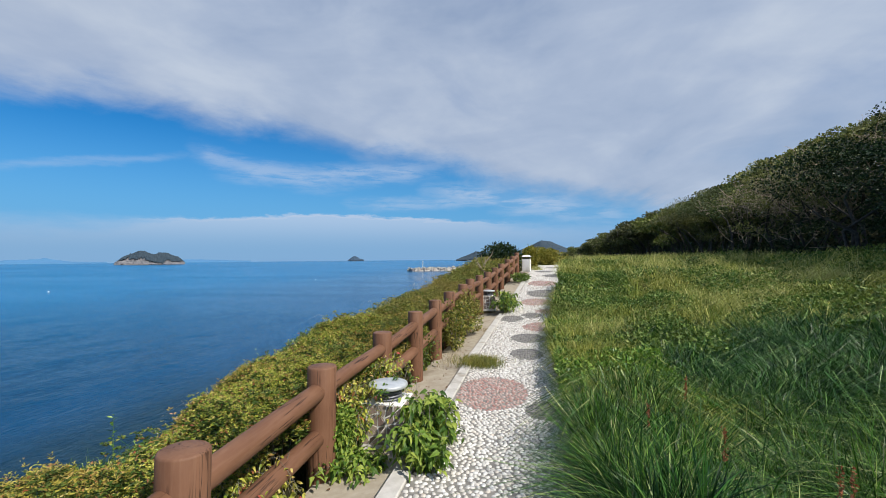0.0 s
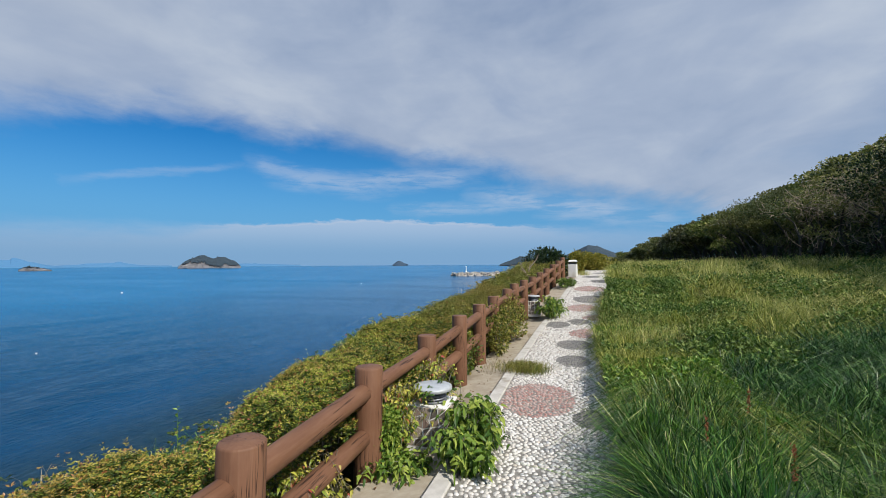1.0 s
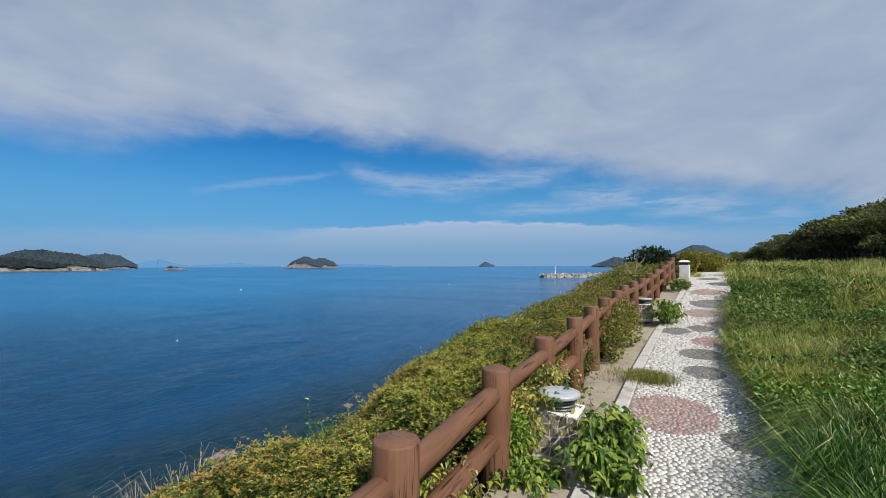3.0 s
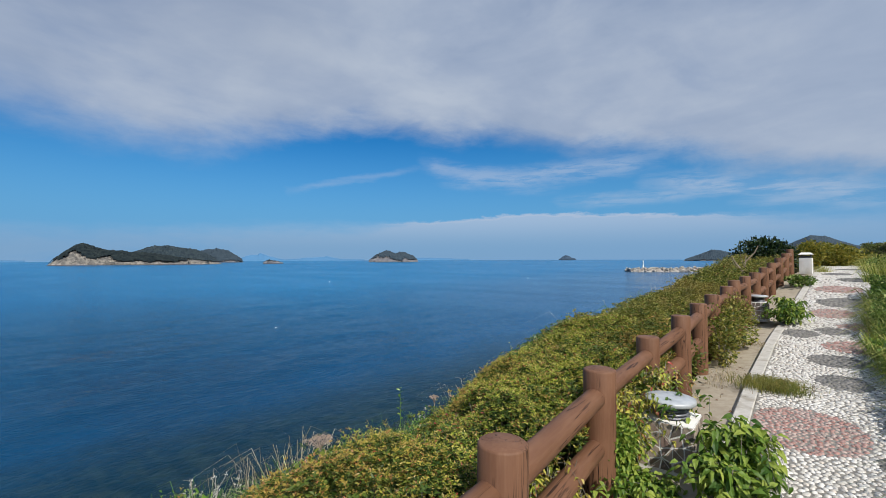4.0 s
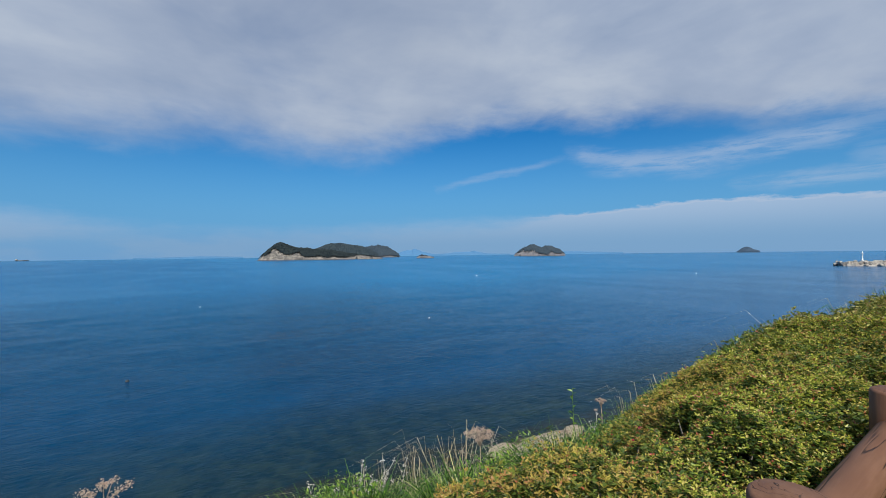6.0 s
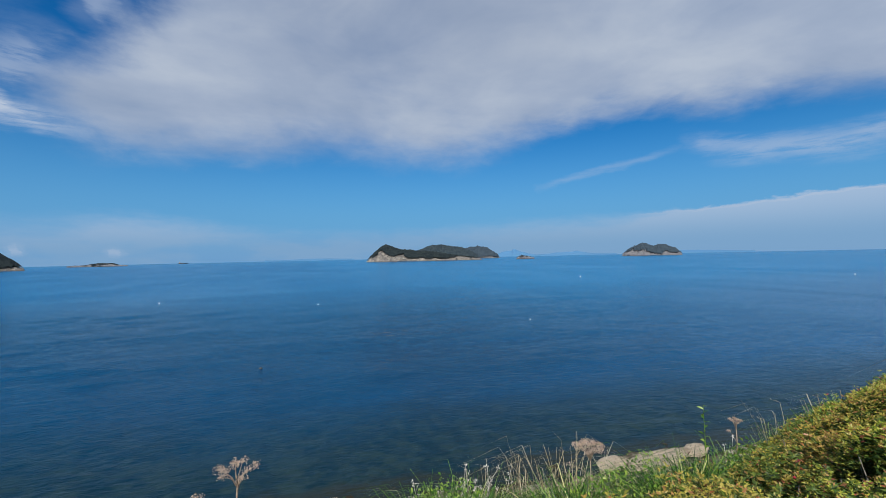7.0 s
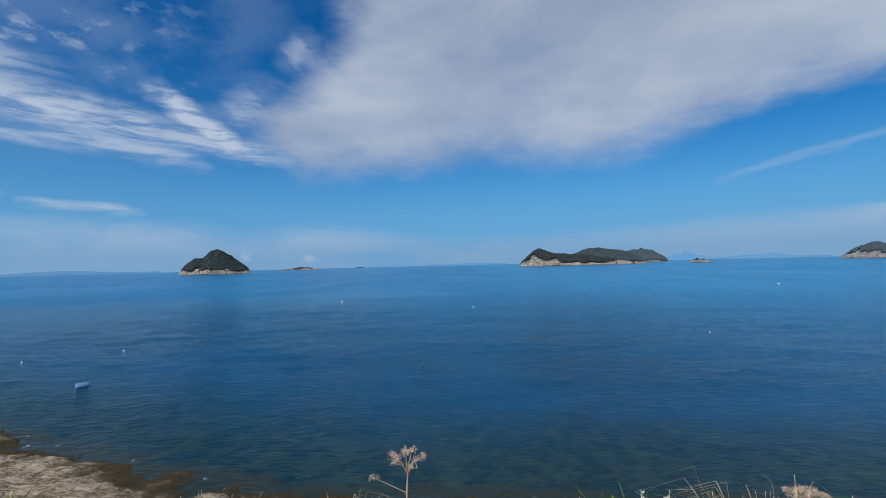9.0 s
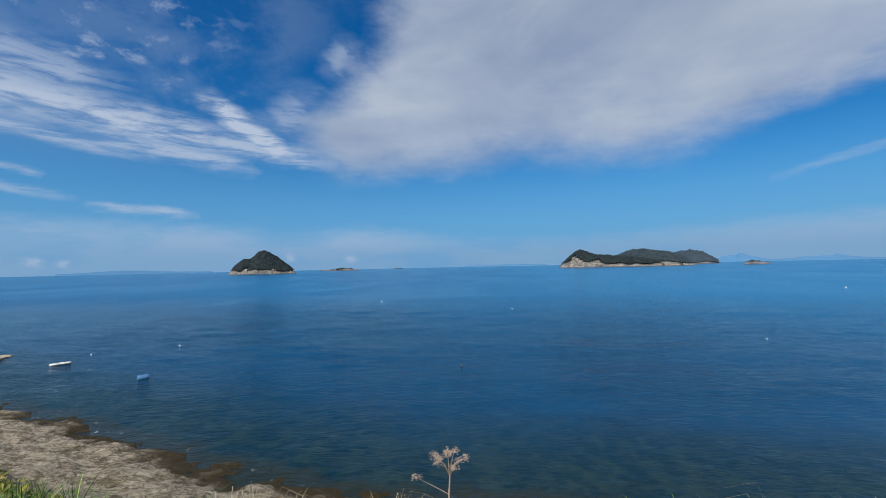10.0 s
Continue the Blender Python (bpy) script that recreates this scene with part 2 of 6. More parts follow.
def log_wood():
    """Red-brown stained round timber, cracked along the grain. The mesh's own z runs along the log."""
    mat, g = material("stained_log")
    oc = g.n("ShaderNodeTexCoord").outputs["Object"]
    rnd = g.n("ShaderNodeObjectInfo").outputs["Random"]
    shift = g.n("ShaderNodeVectorMath")
    g.put(shift.inputs[0], oc)
    g.put(shift.inputs[1], g.vec(g.m("MULTIPLY", rnd, 7.0), g.m("MULTIPLY", rnd, 3.0), g.m("MULTIPLY", rnd, 11.0)))
    p = shift.outputs[0]
    grain = g.noise(g.mapped(p, (1, 1, 0.06)), 60.0, 6.0, 0.65)
    broad = g.noise(g.mapped(p, (1, 1, 0.35)), 7.0, 4.0, 0.6)
    crack = g.noise(g.mapped(p, (1, 1, 0.035)), 22.0, 3.0, 0.5, 0.3)
    line = g.smooth(g.m("ABSOLUTE", g.m("SUBTRACT", crack, 0.55)), 0.0, 0.020)
    gate = g.smooth(g.noise(g.mapped(p, (1, 1, 0.4)), 5.0, 2.0), 0.42, 0.52)
    line = g.m("MAXIMUM", line, g.m("SUBTRACT", 1.0, gate))
    c = g.mix(g.smooth(broad, 0.3, 0.7), (0.140, 0.066, 0.037), (0.190, 0.095, 0.055))
    c = g.mix(g.smooth(grain, 0.42, 0.72, 0.0, 0.22), c, (0.27, 0.155, 0.098))
    c = g.mix(line, (0.025, 0.012, 0.008), c)
    h = g.m("ADD", g.m("MULTIPLY", grain, 0.35), line)
    finish(g, c, 0.62, h, 0.5, 0.006, spec=0.3)
    return mat


def pebble_mat(name, stops, rough=0.45):
    mat, g = material(name)
    oi = g.n("ShaderNodeObjectInfo").outputs["Random"]
    isl = g.n("ShaderNodeNewGeometry").outputs["Random Per Island"]
    r = g.m("FRACT", g.m("ADD", oi, isl))
    p = where(g)
    c = g.ramp(r, stops)
    c = g.mix(g.smooth(g.noise(p, 55.0, 5.0), 0.45, 0.75, 0.0, 0.35), c, (0.32, 0.29, 0.25))
    c = g.mix(g.smooth(g.noise(p, 2.3, 3.0), 0.5, 0.75, 0.0, 0.30), c, (0.30, 0.27, 0.22))
    finish(g, c, rough, g.noise(p, 160.0, 4.0), 0.15, 0.004)
    return mat


def ground_mat():
    """Soil and thatch under the plants, bare tan rock on the shore, dark and wet at the waterline."""
    mat, g = material("coast_ground")
    p = where(g)
    px, py, pz = g.xyz(p)
    soil = g.mix(g.smooth(g.noise(p, 3.0, 6.0), 0.35, 0.65), (0.045, 0.050, 0.018), (0.10, 0.095, 0.040))
    n1 = g.noise(g.mapped(p, (1, 0.7, 3), (0, 0, 20)), 0.9, 10.0, 0.7)
    n2 = g.noise(p, 2.4, 10.0, 0.75)
    crackv = g.n("ShaderNodeTexVoronoi")
    crackv.feature = "DISTANCE_TO_EDGE"
    g.put(crackv.inputs["Vector"], g.mapped(p, (1, 0.55, 1), (0, 0, 25)))
    crackv.inputs["Scale"].default_value = 0.55
    grit = g.noise(g.mapped(p, (1.0, 0.55, 3.0), (0, 0, 18)), 3.2, 9.0, 0.78)
    rock = g.ramp(grit, [(0.38, (0.085, 0.070, 0.050)), (0.46, (0.25, 0.208, 0.155)), (0.53, (0.35, 0.30, 0.232)), (0.62, (0.47, 0.42, 0.34))])
    rock = g.mix(g.smooth(n1, 0.475, 0.42, 0.0, 0.7), rock, (0.085, 0.07, 0.042))
    rock = g.mix(g.smooth(n1, 0.53, 0.60, 0.0, 0.5), rock, (0.44, 0.385, 0.30))
    bed_ = g.noise(g.mapped(p, (2.6, 0.22, 2.0), (0, 0, 14)), 1.0, 8.0, 0.7)
    rock = g.mix(g.smooth(bed_, 0.42, 0.46, 0.55, 0.0), rock, (0.07, 0.055, 0.035))
    rock = g.mix(g.smooth(crackv.outputs[0], 0.025, 0.0, 0.0, 0.5), rock, (0.05, 0.04, 0.03))
    lvl = g.m("ADD", pz, g.m("MULTIPLY", n1, 0.7))
    wet = g.smooth(lvl, -11.10, -11.60)
    rock = g.mix(wet, rock, (0.042, 0.032, 0.015))
    is_rock = g.smooth(g.m("ADD", pz, g.m("MULTIPLY", n2, 2.2)), -7.4, -8.6)
    c = g.mix(is_rock, soil, rock)
    rough = g.m("SUBTRACT", 0.95, g.m("MULTIPLY", wet, 0.15))
    h = g.m("ADD", g.m("MULTIPLY", n2, 0.7), g.m("MULTIPLY", grit, 0.8))
    finish(g, c, rough, h, 1.0, 0.28, spec=0.15)
    return mat


def water_mat():
    mat, g = material("sea_water")
    p = where(g)
    px, py, pz = g.xyz(p)
    ripple = g.noise(g.mapped(p, (1.0, 0.45, 1), (0, 0, 20)), 1.5, 5.0, 0.6)
    swell = g.noise(g.mapped(p, (1.0, 0.4, 1), (0, 0, 12)), 0.16, 4.0, 0.55)
    calm = g.noise(g.mapped(p, (0.35, 1.0, 1), (0, 0, -25)), 0.018, 4.0, 0.6, 0.5)
    # the bottom shows through close to the shore
    shore = g.ramp(g.m("DIVIDE", g.m("ADD", py, 80.0), 160.0), [((y + 80) / 160, -x / 80) for y, x in SHORE])
    off = g.m("SUBTRACT", g.m("MULTIPLY", px, -1.0), g.m("MULTIPLY", shore, 80.0))
    off = g.m("ADD", off, g.m("MULTIPLY", g.m("SUBTRACT", g.noise(p, 0.35, 4.0), 0.5), 5.0))
    near = g.smooth(off, 22.0, 0.5)
    bed = g.mix(g.smooth(g.noise(p, 0.8, 6.0, 0.7), 0.4, 0.62), (0.002, 0.018, 0.030), (0.014, 0.033, 0.036))
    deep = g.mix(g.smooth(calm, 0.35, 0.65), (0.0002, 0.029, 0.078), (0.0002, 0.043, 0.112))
    # sky reflection is painted in: bluer and brighter water to the north
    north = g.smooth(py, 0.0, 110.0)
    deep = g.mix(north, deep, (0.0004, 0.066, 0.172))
    # farther water is paled: sky sheen and horizon haze put into its colour
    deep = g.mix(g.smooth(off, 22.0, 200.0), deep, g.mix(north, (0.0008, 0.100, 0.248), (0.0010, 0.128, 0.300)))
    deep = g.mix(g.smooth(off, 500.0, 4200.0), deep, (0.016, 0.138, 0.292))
    # smooth slicks and current lines, long and thin
    lines = g.noise(g.mapped(p, (0.0042, 0.0011, 1), (0, 0, 14)), 1.0, 4.0, 0.5, 0.8)
    slick = g.m("MULTIPLY", g.smooth(g.m("ABSOLUTE", g.m("SUBTRACT", lines, 0.52)), 0.016, 0.0), g.smooth(off, 60.0, 160.0))
    deep = g.mix(g.m("MULTIPLY", slick, g.smooth(ripple, 0.42, 0.6, 0.1, 0.45)), deep, (0.05, 0.17, 0.32))
    band = g.noise(g.mapped(p, (0.0021, 0.0005, 1), (0, 0, 8)), 1.0, 3.0, 0.5, 0.3)
    deep = g.mix(g.smooth(band, 0.52, 0.60, 0.0, 0.34), deep, (0.0002, 0.062, 0.175))
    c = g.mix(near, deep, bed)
    c = g.mix(g.smooth(off, 1.7, 0.0, 0.0, 0.8), c, (0.020, 0.024, 0.018))
    foam = g.m("MULTIPLY", g.smooth(off, 0.9, 0.0), g.smooth(g.noise(p, 0.7, 8.0, 0.75), 0.62, 0.70, 0.0, 0.6))
    c = g.mix(foam, c, (0.6, 0.64, 0.64))
    fine = g.noise(g.mapped(p, (1.0, 0.4, 1), (0, 0, 25)), 4.5, 4.0, 0.6)
    h = g.m("ADD", g.m("MULTIPLY", fine, 0.10), g.m("ADD", g.m("MULTIPLY", ripple, 0.42), g.m("MULTIPLY", swell, 0.7)))
    p1 = finish(g, c, g.m("ADD", g.smooth(off, 20.0, 160.0, 0.06, 0.20), g.smooth(calm, 0.35, 0.65, 0.0, 0.06)), h, 1.0, 0.55)
    p1.inputs["IOR"].default_value = 1.33
    p1.inputs["Specular IOR Level"].default_value = 0.13
    return mat


def island_mat(name, rock_a, rock_b, green_a=None):
    mat, g = material(name)
    p = where(g)
    n1 = g.noise(g.mapped(p, (1, 1, 1.2)), 0.045, 8.0, 0.7)
    n2 = g.noise(g.mapped(p, (1, 1, 0.45)), 0.16, 7.0, 0.72)
    c = g.mix(g.smooth(n1, 0.36, 0.64), rock_a, rock_b)
    c = g.mix(g.smooth(n2, 0.49, 0.57, 0.0, 0.8), c, tuple(0.45 * v for v in rock_a))
    z = g.xyz(p)[2]
    c = g.mix(g.smooth(z, -9.5, -11.3), c, (0.06, 0.05, 0.045))
    finish(g, c, 0.85, n2, 0.8, 3.0)
    return mat


def woods_mat(name, dark, light):
    mat, g = material(name)
    p = where(g)
    n1 = g.noise(p, 0.09, 7.0, 0.7)
    c = g.mix(g.smooth(n1, 0.38, 0.66), dark, light)
    finish(g, c, 0.9, g.noise(p, 0.16, 7.0, 0.7), 1.0, 5.0, spec=0.15)
    return mat


# the waterline: y, x
SHORE = [(-80, -50.5), (-54, -39.2), (-41, -35.8), (-33, -32.6), (-24, -29.6), (-17.5, -27.3), (-13, -25.9), (-8, -24.6), (0, -24.4), (15, -23.8), (30, -22.8), (60, -21.0), (80, -19.0)]

M_LOG = log_wood()
M_GROUND = ground_mat()
M_WATER = water_mat()
M_CONCRETE = paint_noise("weathered_concrete", (0.33, 0.28, 0.21), (0.42, 0.37, 0.29), 9.0, 0.85, 0.35, 70.0, 0.006, third=(0.27, 0.22, 0.16))
M_KERB = paint_noise("kerb_stone", (0.44, 0.42, 0.38), (0.54, 0.52, 0.48), 14.0, 0.8, 0.3, 90.0, 0.004, third=(0.34, 0.31, 0.26))
M_MORTAR = paint_noise("path_mortar", (0.17, 0.16, 0.145), (0.25, 0.24, 0.215), 12.0, 0.9, 0.4, 120.0, 0.004)
M_WHITE = pebble_mat("white_pebbles", [(0.0, (0.46, 0.44, 0.40)), (0.4, (0.62, 0.60, 0.56)), (0.75, (0.72, 0.71, 0.68)), (1.0, (0.56, 0.50, 0.43))])
M_RED = pebble_mat("red_pebbles", [(0.0, (0.29, 0.135, 0.11)), (0.35, (0.40, 0.225, 0.195)), (0.7, (0.37, 0.27, 0.24)), (1.0, (0.50, 0.39, 0.35))])
M_GREY = pebble_mat("grey_pebbles", [(0.0, (0.085, 0.085, 0.08)), (0.5, (0.14, 0.14, 0.135)), (1.0, (0.22, 0.21, 0.20))])
M_LEAF_ROSE = foliage("shrub_leaves", [(0.0, (0.016, 0.040, 0.008)), (0.45, (0.060, 0.115, 0.018)), (0.8, (0.145, 0.205, 0.030)), (0.93, (0.27, 0.25, 0.05)), (1.0, (0.26, 0.08, 0.04))], (0.16, 0.17, 0.03), 0.3, 0.9, leaf=0.22)
M_LEAF_TIP = foliage("young_shrub_leaves", [(0.0, (0.12, 0.19, 0.024)), (0.35, (0.29, 0.35, 0.042)), (0.68, (0.50, 0.49, 0.075)), (0.82, (0.60, 0.52, 0.17)), (0.90, (0.42, 0.24, 0.09)), (0.95, (0.30, 0.13, 0.06)), (1.0, (0.45, 0.07, 0.06))], (0.42, 0.22, 0.07), 0.6, 0.8, leaf=0.26, rough=0.36)
M_LEAF_FAR = foliage("shrub_leaves_far", [(0.0, (0.045, 0.080, 0.016)), (0.45, (0.16, 0.195, 0.032)), (0.8, (0.34, 0.33, 0.06)), (0.94, (0.40, 0.33, 0.12)), (1.0, (0.28, 0.12, 0.05))], (0.33, 0.24, 0.07), 0.5, 0.5)
M_LEAF_WEED = foliage("meadow_weed_leaves", [(0.0, (0.030, 0.080, 0.016)), (0.5, (0.095, 0.185, 0.030)), (0.85, (0.22, 0.31, 0.065)), (1.0, (0.36, 0.42, 0.15))], (0.20, 0.21, 0.04), 0.35, 0.8, leaf=0.24, rough=0.55)
M_LEAF_EDGE = foliage("path_edge_weed_leaves", [(0.0, (0.030, 0.095, 0.014)), (0.5, (0.12, 0.25, 0.030)), (1.0, (0.32, 0.44, 0.08))], leaf=0.26, rough=0.36)
M_LEAF_CROWN = foliage("dark_crown_leaves", [(0.0, (0.022, 0.048, 0.014)), (0.6, (0.060, 0.105, 0.026)), (1.0, (0.15, 0.19, 0.05))], (0.17, 0.16, 0.07), 0.4, 0.5, leaf=0.2)
M_LEAF_VINE = foliage("vine_leaves", [(0.0, (0.040, 0.105, 0.016)), (0.5, (0.16, 0.27, 0.035)), (1.0, (0.40, 0.48, 0.09))], leaf=0.38)
# dark green leaves, lowered further to paint in the wood's shade
M_LEAF_DARK_SHADED = foliage("dark_shaded_leaves", [(0.0, (0.007, 0.020, 0.007)), (0.6, (0.018, 0.045, 0.012)), (1.0, (0.055, 0.090, 0.022))], leaf=0.08)
# paler hill leaves: sun on the canopy is put into this colour
M_LEAF_HILL = foliage("sunlit_hill_leaves", [(0.0, (0.030, 0.060, 0.014)), (0.5, (0.12, 0.165, 0.034)), (0.85, (0.28, 0.31, 0.07)), (1.0, (0.38, 0.32, 0.16))], (0.26, 0.25, 0.07), 0.5, 0.45, leaf=0.3, by_tree=(0.075, 0.075, 0.036))
M_LEAF_GOLD = foliage("golden_leaves", [(0.0, (0.09, 0.12, 0.02)), (0.5, (0.27, 0.26, 0.04)), (1.0, (0.42, 0.34, 0.06))])
M_GRASS = foliage("meadow_grass", [(0.0, (0.005, 0.026, 0.005)), (0.42, (0.021, 0.080, 0.011)), (0.74, (0.075, 0.195, 0.024)), (0.92, (0.26, 0.39, 0.08)), (1.0, (0.55, 0.52, 0.26))], (0.13, 0.17, 0.028), 0.22, 0.45, leaf=0.15, rough=0.36)
M_GRASS_DEEP = foliage("deep_green_grass", [(0.0, (0.004, 0.022, 0.005)), (0.45, (0.015, 0.066, 0.011)), (0.80, (0.050, 0.155, 0.024)), (0.95, (0.17, 0.30, 0.07)), (1.0, (0.32, 0.38, 0.14))], leaf=0.12, rough=0.42)
M_GRASS_OLIVE = foliage("olive_meadow_grass", [(0.0, (0.045, 0.095, 0.014)), (0.42, (0.15, 0.215, 0.032)), (0.78, (0.32, 0.36, 0.060)), (1.0, (0.55, 0.52, 0.18))], (0.38, 0.34, 0.07), 0.35, 0.5, leaf=0.26, rough=0.5)
M_GRASS_PALE = foliage("seeding_grass", [(0.0, (0.20, 0.26, 0.04)), (0.5, (0.42, 0.43, 0.11)), (1.0, (0.66, 0.60, 0.26))], leaf=0.36)
M_GRASS_DRY = foliage("dry_grass", [(0.0, (0.26, 0.20, 0.11)), (0.5, (0.44, 0.37, 0.23)), (1.0, (0.60, 0.54, 0.42))], leaf=0.25)
M_BARK = paint_noise("grey_bark", (0.16, 0.145, 0.12), (0.30, 0.28, 0.245), 12.0, 0.9, 0.5, 60.0, 0.01)
# bark darkened to paint in the shade under the crowns
M_TRUNK = paint_noise("shaded_trunks", (0.035, 0.030, 0.026), (0.085, 0.075, 0.064), 12.0, 0.9, 0.5, 60.0, 0.01)
M_TWIG = paint_noise("dead_twigs", (0.28, 0.215, 0.155), (0.42, 0.34, 0.255), 12.0, 0.9, 0.3, 60.0, 0.005)
M_RED_FRUIT = paint_noise("red_fruit", (0.30, 0.015, 0.025), (0.42, 0.03, 0.05), 20.0, 0.4, 0.1)
M_SEED = paint_noise("dry_seed_heads", (0.32, 0.235, 0.175), (0.46, 0.36, 0.285), 40.0, 0.9, 0.4, 120.0, 0.004)
M_PAINT_WHITE = paint_noise("white_paint", (0.74, 0.74, 0.71), (0.80, 0.80, 0.78), 5.0, 0.55, 0.1, 40.0, 0.002, third=(0.62, 0.60, 0.54))
M_DARK_METAL = paint_noise("dark_metal", (0.05, 0.05, 0.05), (0.09, 0.09, 0.09), 15.0, 0.5, 0.1, metal=0.4)
M_CAP = paint_noise("lamp_cap_metal", (0.40, 0.43, 0.46), (0.52, 0.55, 0.57), 12.0, 0.45, 0.12, 60.0, 0.002, third=(0.27, 0.25, 0.22), metal=0.2)
M_LOUVRE = paint_noise("louvre_metal", (0.12, 0.13, 0.15), (0.20, 0.21, 0.24), 14.0, 0.45, 0.1, metal=0.3)
M_GROUT = paint_noise("white_grout", (0.78, 0.77, 0.74), (0.84, 0.83, 0.80), 25.0, 0.85, 0.3)
M_SHARD = pebble_mat("stone_shards", [(0.0, (0.10, 0.085, 0.075)), (0.25, (0.22, 0.17, 0.145)), (0.5, (0.34, 0.27, 0.22)), (0.8, (0.42, 0.36, 0.29)), (1.0, (0.24, 0.16, 0.135))], 0.6)
M_BLUE = paint_noise("blue_plastic", (0.05, 0.16, 0.34), (0.08, 0.22, 0.42), 3.0, 0.45, 0.1)
M_BWATER = paint_noise("breakwater_blocks", (0.30, 0.28, 0.25), (0.43, 0.41, 0.37), 0.5, 0.9, 0.5, 2.0, 0.3, third=(0.26, 0.23, 0.2))
# island colours run bluer and paler with distance: haze is painted into them
M_ISL_ROCK = island_mat("island_rock", (0.110, 0.107, 0.100), (0.30, 0.275, 0.235))
M_ISL_FAR = island_mat("hazed_far_island_rock", (0.07, 0.105, 0.155), (0.10, 0.135, 0.185))
M_WOODS = woods_mat("island_woods", (0.010, 0.018, 0.023), (0.032, 0.044, 0.043))
M_WOODS_BEHIND = woods_mat("hazed_woods_behind", (0.022, 0.038, 0.052), (0.052, 0.072, 0.078))
M_WOODS_FAR = woods_mat("hazed_far_woods", (0.048, 0.085, 0.135), (0.070, 0.110, 0.160))
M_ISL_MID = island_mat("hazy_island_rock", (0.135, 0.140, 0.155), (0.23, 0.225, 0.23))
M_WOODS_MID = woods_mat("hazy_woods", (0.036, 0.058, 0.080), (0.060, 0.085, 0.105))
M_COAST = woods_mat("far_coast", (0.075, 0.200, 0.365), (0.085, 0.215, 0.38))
M_PETAL = foliage("magenta_petals", [(0.0, (0.48, 0.03, 0.13)), (1.0, (0.62, 0.06, 0.20))], leaf=0.3)
M_RUST = foliage("rusty_seeds", [(0.0, (0.22, 0.06, 0.03)), (1.0, (0.40, 0.15, 0.08))])
M_FALLEN = foliage("fallen_leaf_brown", [(0.0, (0.10, 0.055, 0.03)), (1.0, (0.25, 0.14, 0.07))], leaf=0.1)
M_BLEACH = paint_noise("bleached_stalks", (0.50, 0.46, 0.40), (0.68, 0.64, 0.58), 30.0, 0.9, 0.2)
M_BOULDER = paint_noise("sandy_boulder", (0.29, 0.235, 0.165), (0.43, 0.36, 0.265), 7.0, 0.9, 0.7, 26.0, 0.03, third=(0.20, 0.155, 0.105))


# ---- helpers for building ----
def thing(name, label, category, place=(0, 0, 0), group="", kind="", turn=0):
    ob = new(name)
    ob.matrix_world = pose(*place, 0, 0, turn)
    return tagged(ob, label, category, group, kind)


def mesh_of(name, bm, mat, smooth=True):
    me = bpy.data.meshes.new(name)
    bm.to_mesh(me)
    bm.free()
    me.materials.append(mat)
    if smooth:
        me.polygons.foreach_set("use_smooth", [True] * len(me.polygons))
    return me


def part(name, bm, mat, parent, label="", place=None, smooth=True):
    ob = new(name, mesh_of(name, bm, mat, smooth))
    ob.parent = parent
    if place is not None:
        ob.matrix_local = place
    return tagged(ob, label)


def raw_mesh(name, verts, faces, mat, smooth=False):
    """A mesh from arrays: verts (n, 3), faces (m, k)."""
    verts, faces = np.asarray(verts, np.float32), np.asarray(faces, np.int32)
    m, k = faces.shape
    me = bpy.data.meshes.new(name)
    me.vertices.add(len(verts))
    me.vertices.foreach_set("co", verts.ravel())
    me.loops.add(m * k)
    me.loops.foreach_set("vertex_index", faces.ravel())
    me.polygons.add(m)
    me.polygons.foreach_set("loop_start", np.arange(m, dtype=np.int32) * k)
    me.polygons.foreach_set("use_smooth", np.full(m, smooth))
    me.update(calc_edges=True)
    me.materials.append(mat)
    return me


def mesh_thing(name, me, label, category, kind="", parent=None, group=""):
    ob = new(name, me)
    if parent is not None:
        ob.parent = parent
    return tagged(ob, label, category, group, kind)


rng = np.random.default_rng(7)


def leaves(places, outward, sizes, spread=0.8, wide=0.34, seed=1):
    """Folded pointed leaves at the places, pointing outward with some spread. Returns verts, faces."""
    r = np.random.default_rng(seed)
    n = len(places)
    d = outward + r.normal(0, spread, (n, 3))
    d /= np.linalg.norm(d, axis=1, keepdims=True) + 1e-9
    o = r.normal(0, 0.55, (n, 3)) + np.array([[0.15, 0, 1.0]])
    side = np.cross(d, o)
    side /= np.linalg.norm(side, axis=1, keepdims=True) + 1e-9
    nor = np.cross(side, d)
    s = np.asarray(sizes)[:, None]
    a = places
    b = places + d * s * 0.5 + side * s * wide + nor * s * 0.10
    c = places + d * s - nor * s * 0.08
    e = places + d * s * 0.5 - side * s * wide + nor * s * 0.10
    v = np.stack([a, b, c, e], 1).reshape(-1, 3)
    k = np.arange(n)[:, None] * 4
    f = np.concatenate([k + np.array([[0, 1, 2]]), k + np.array([[0, 2, 3]])], 1).reshape(-1, 3)
    return v, f


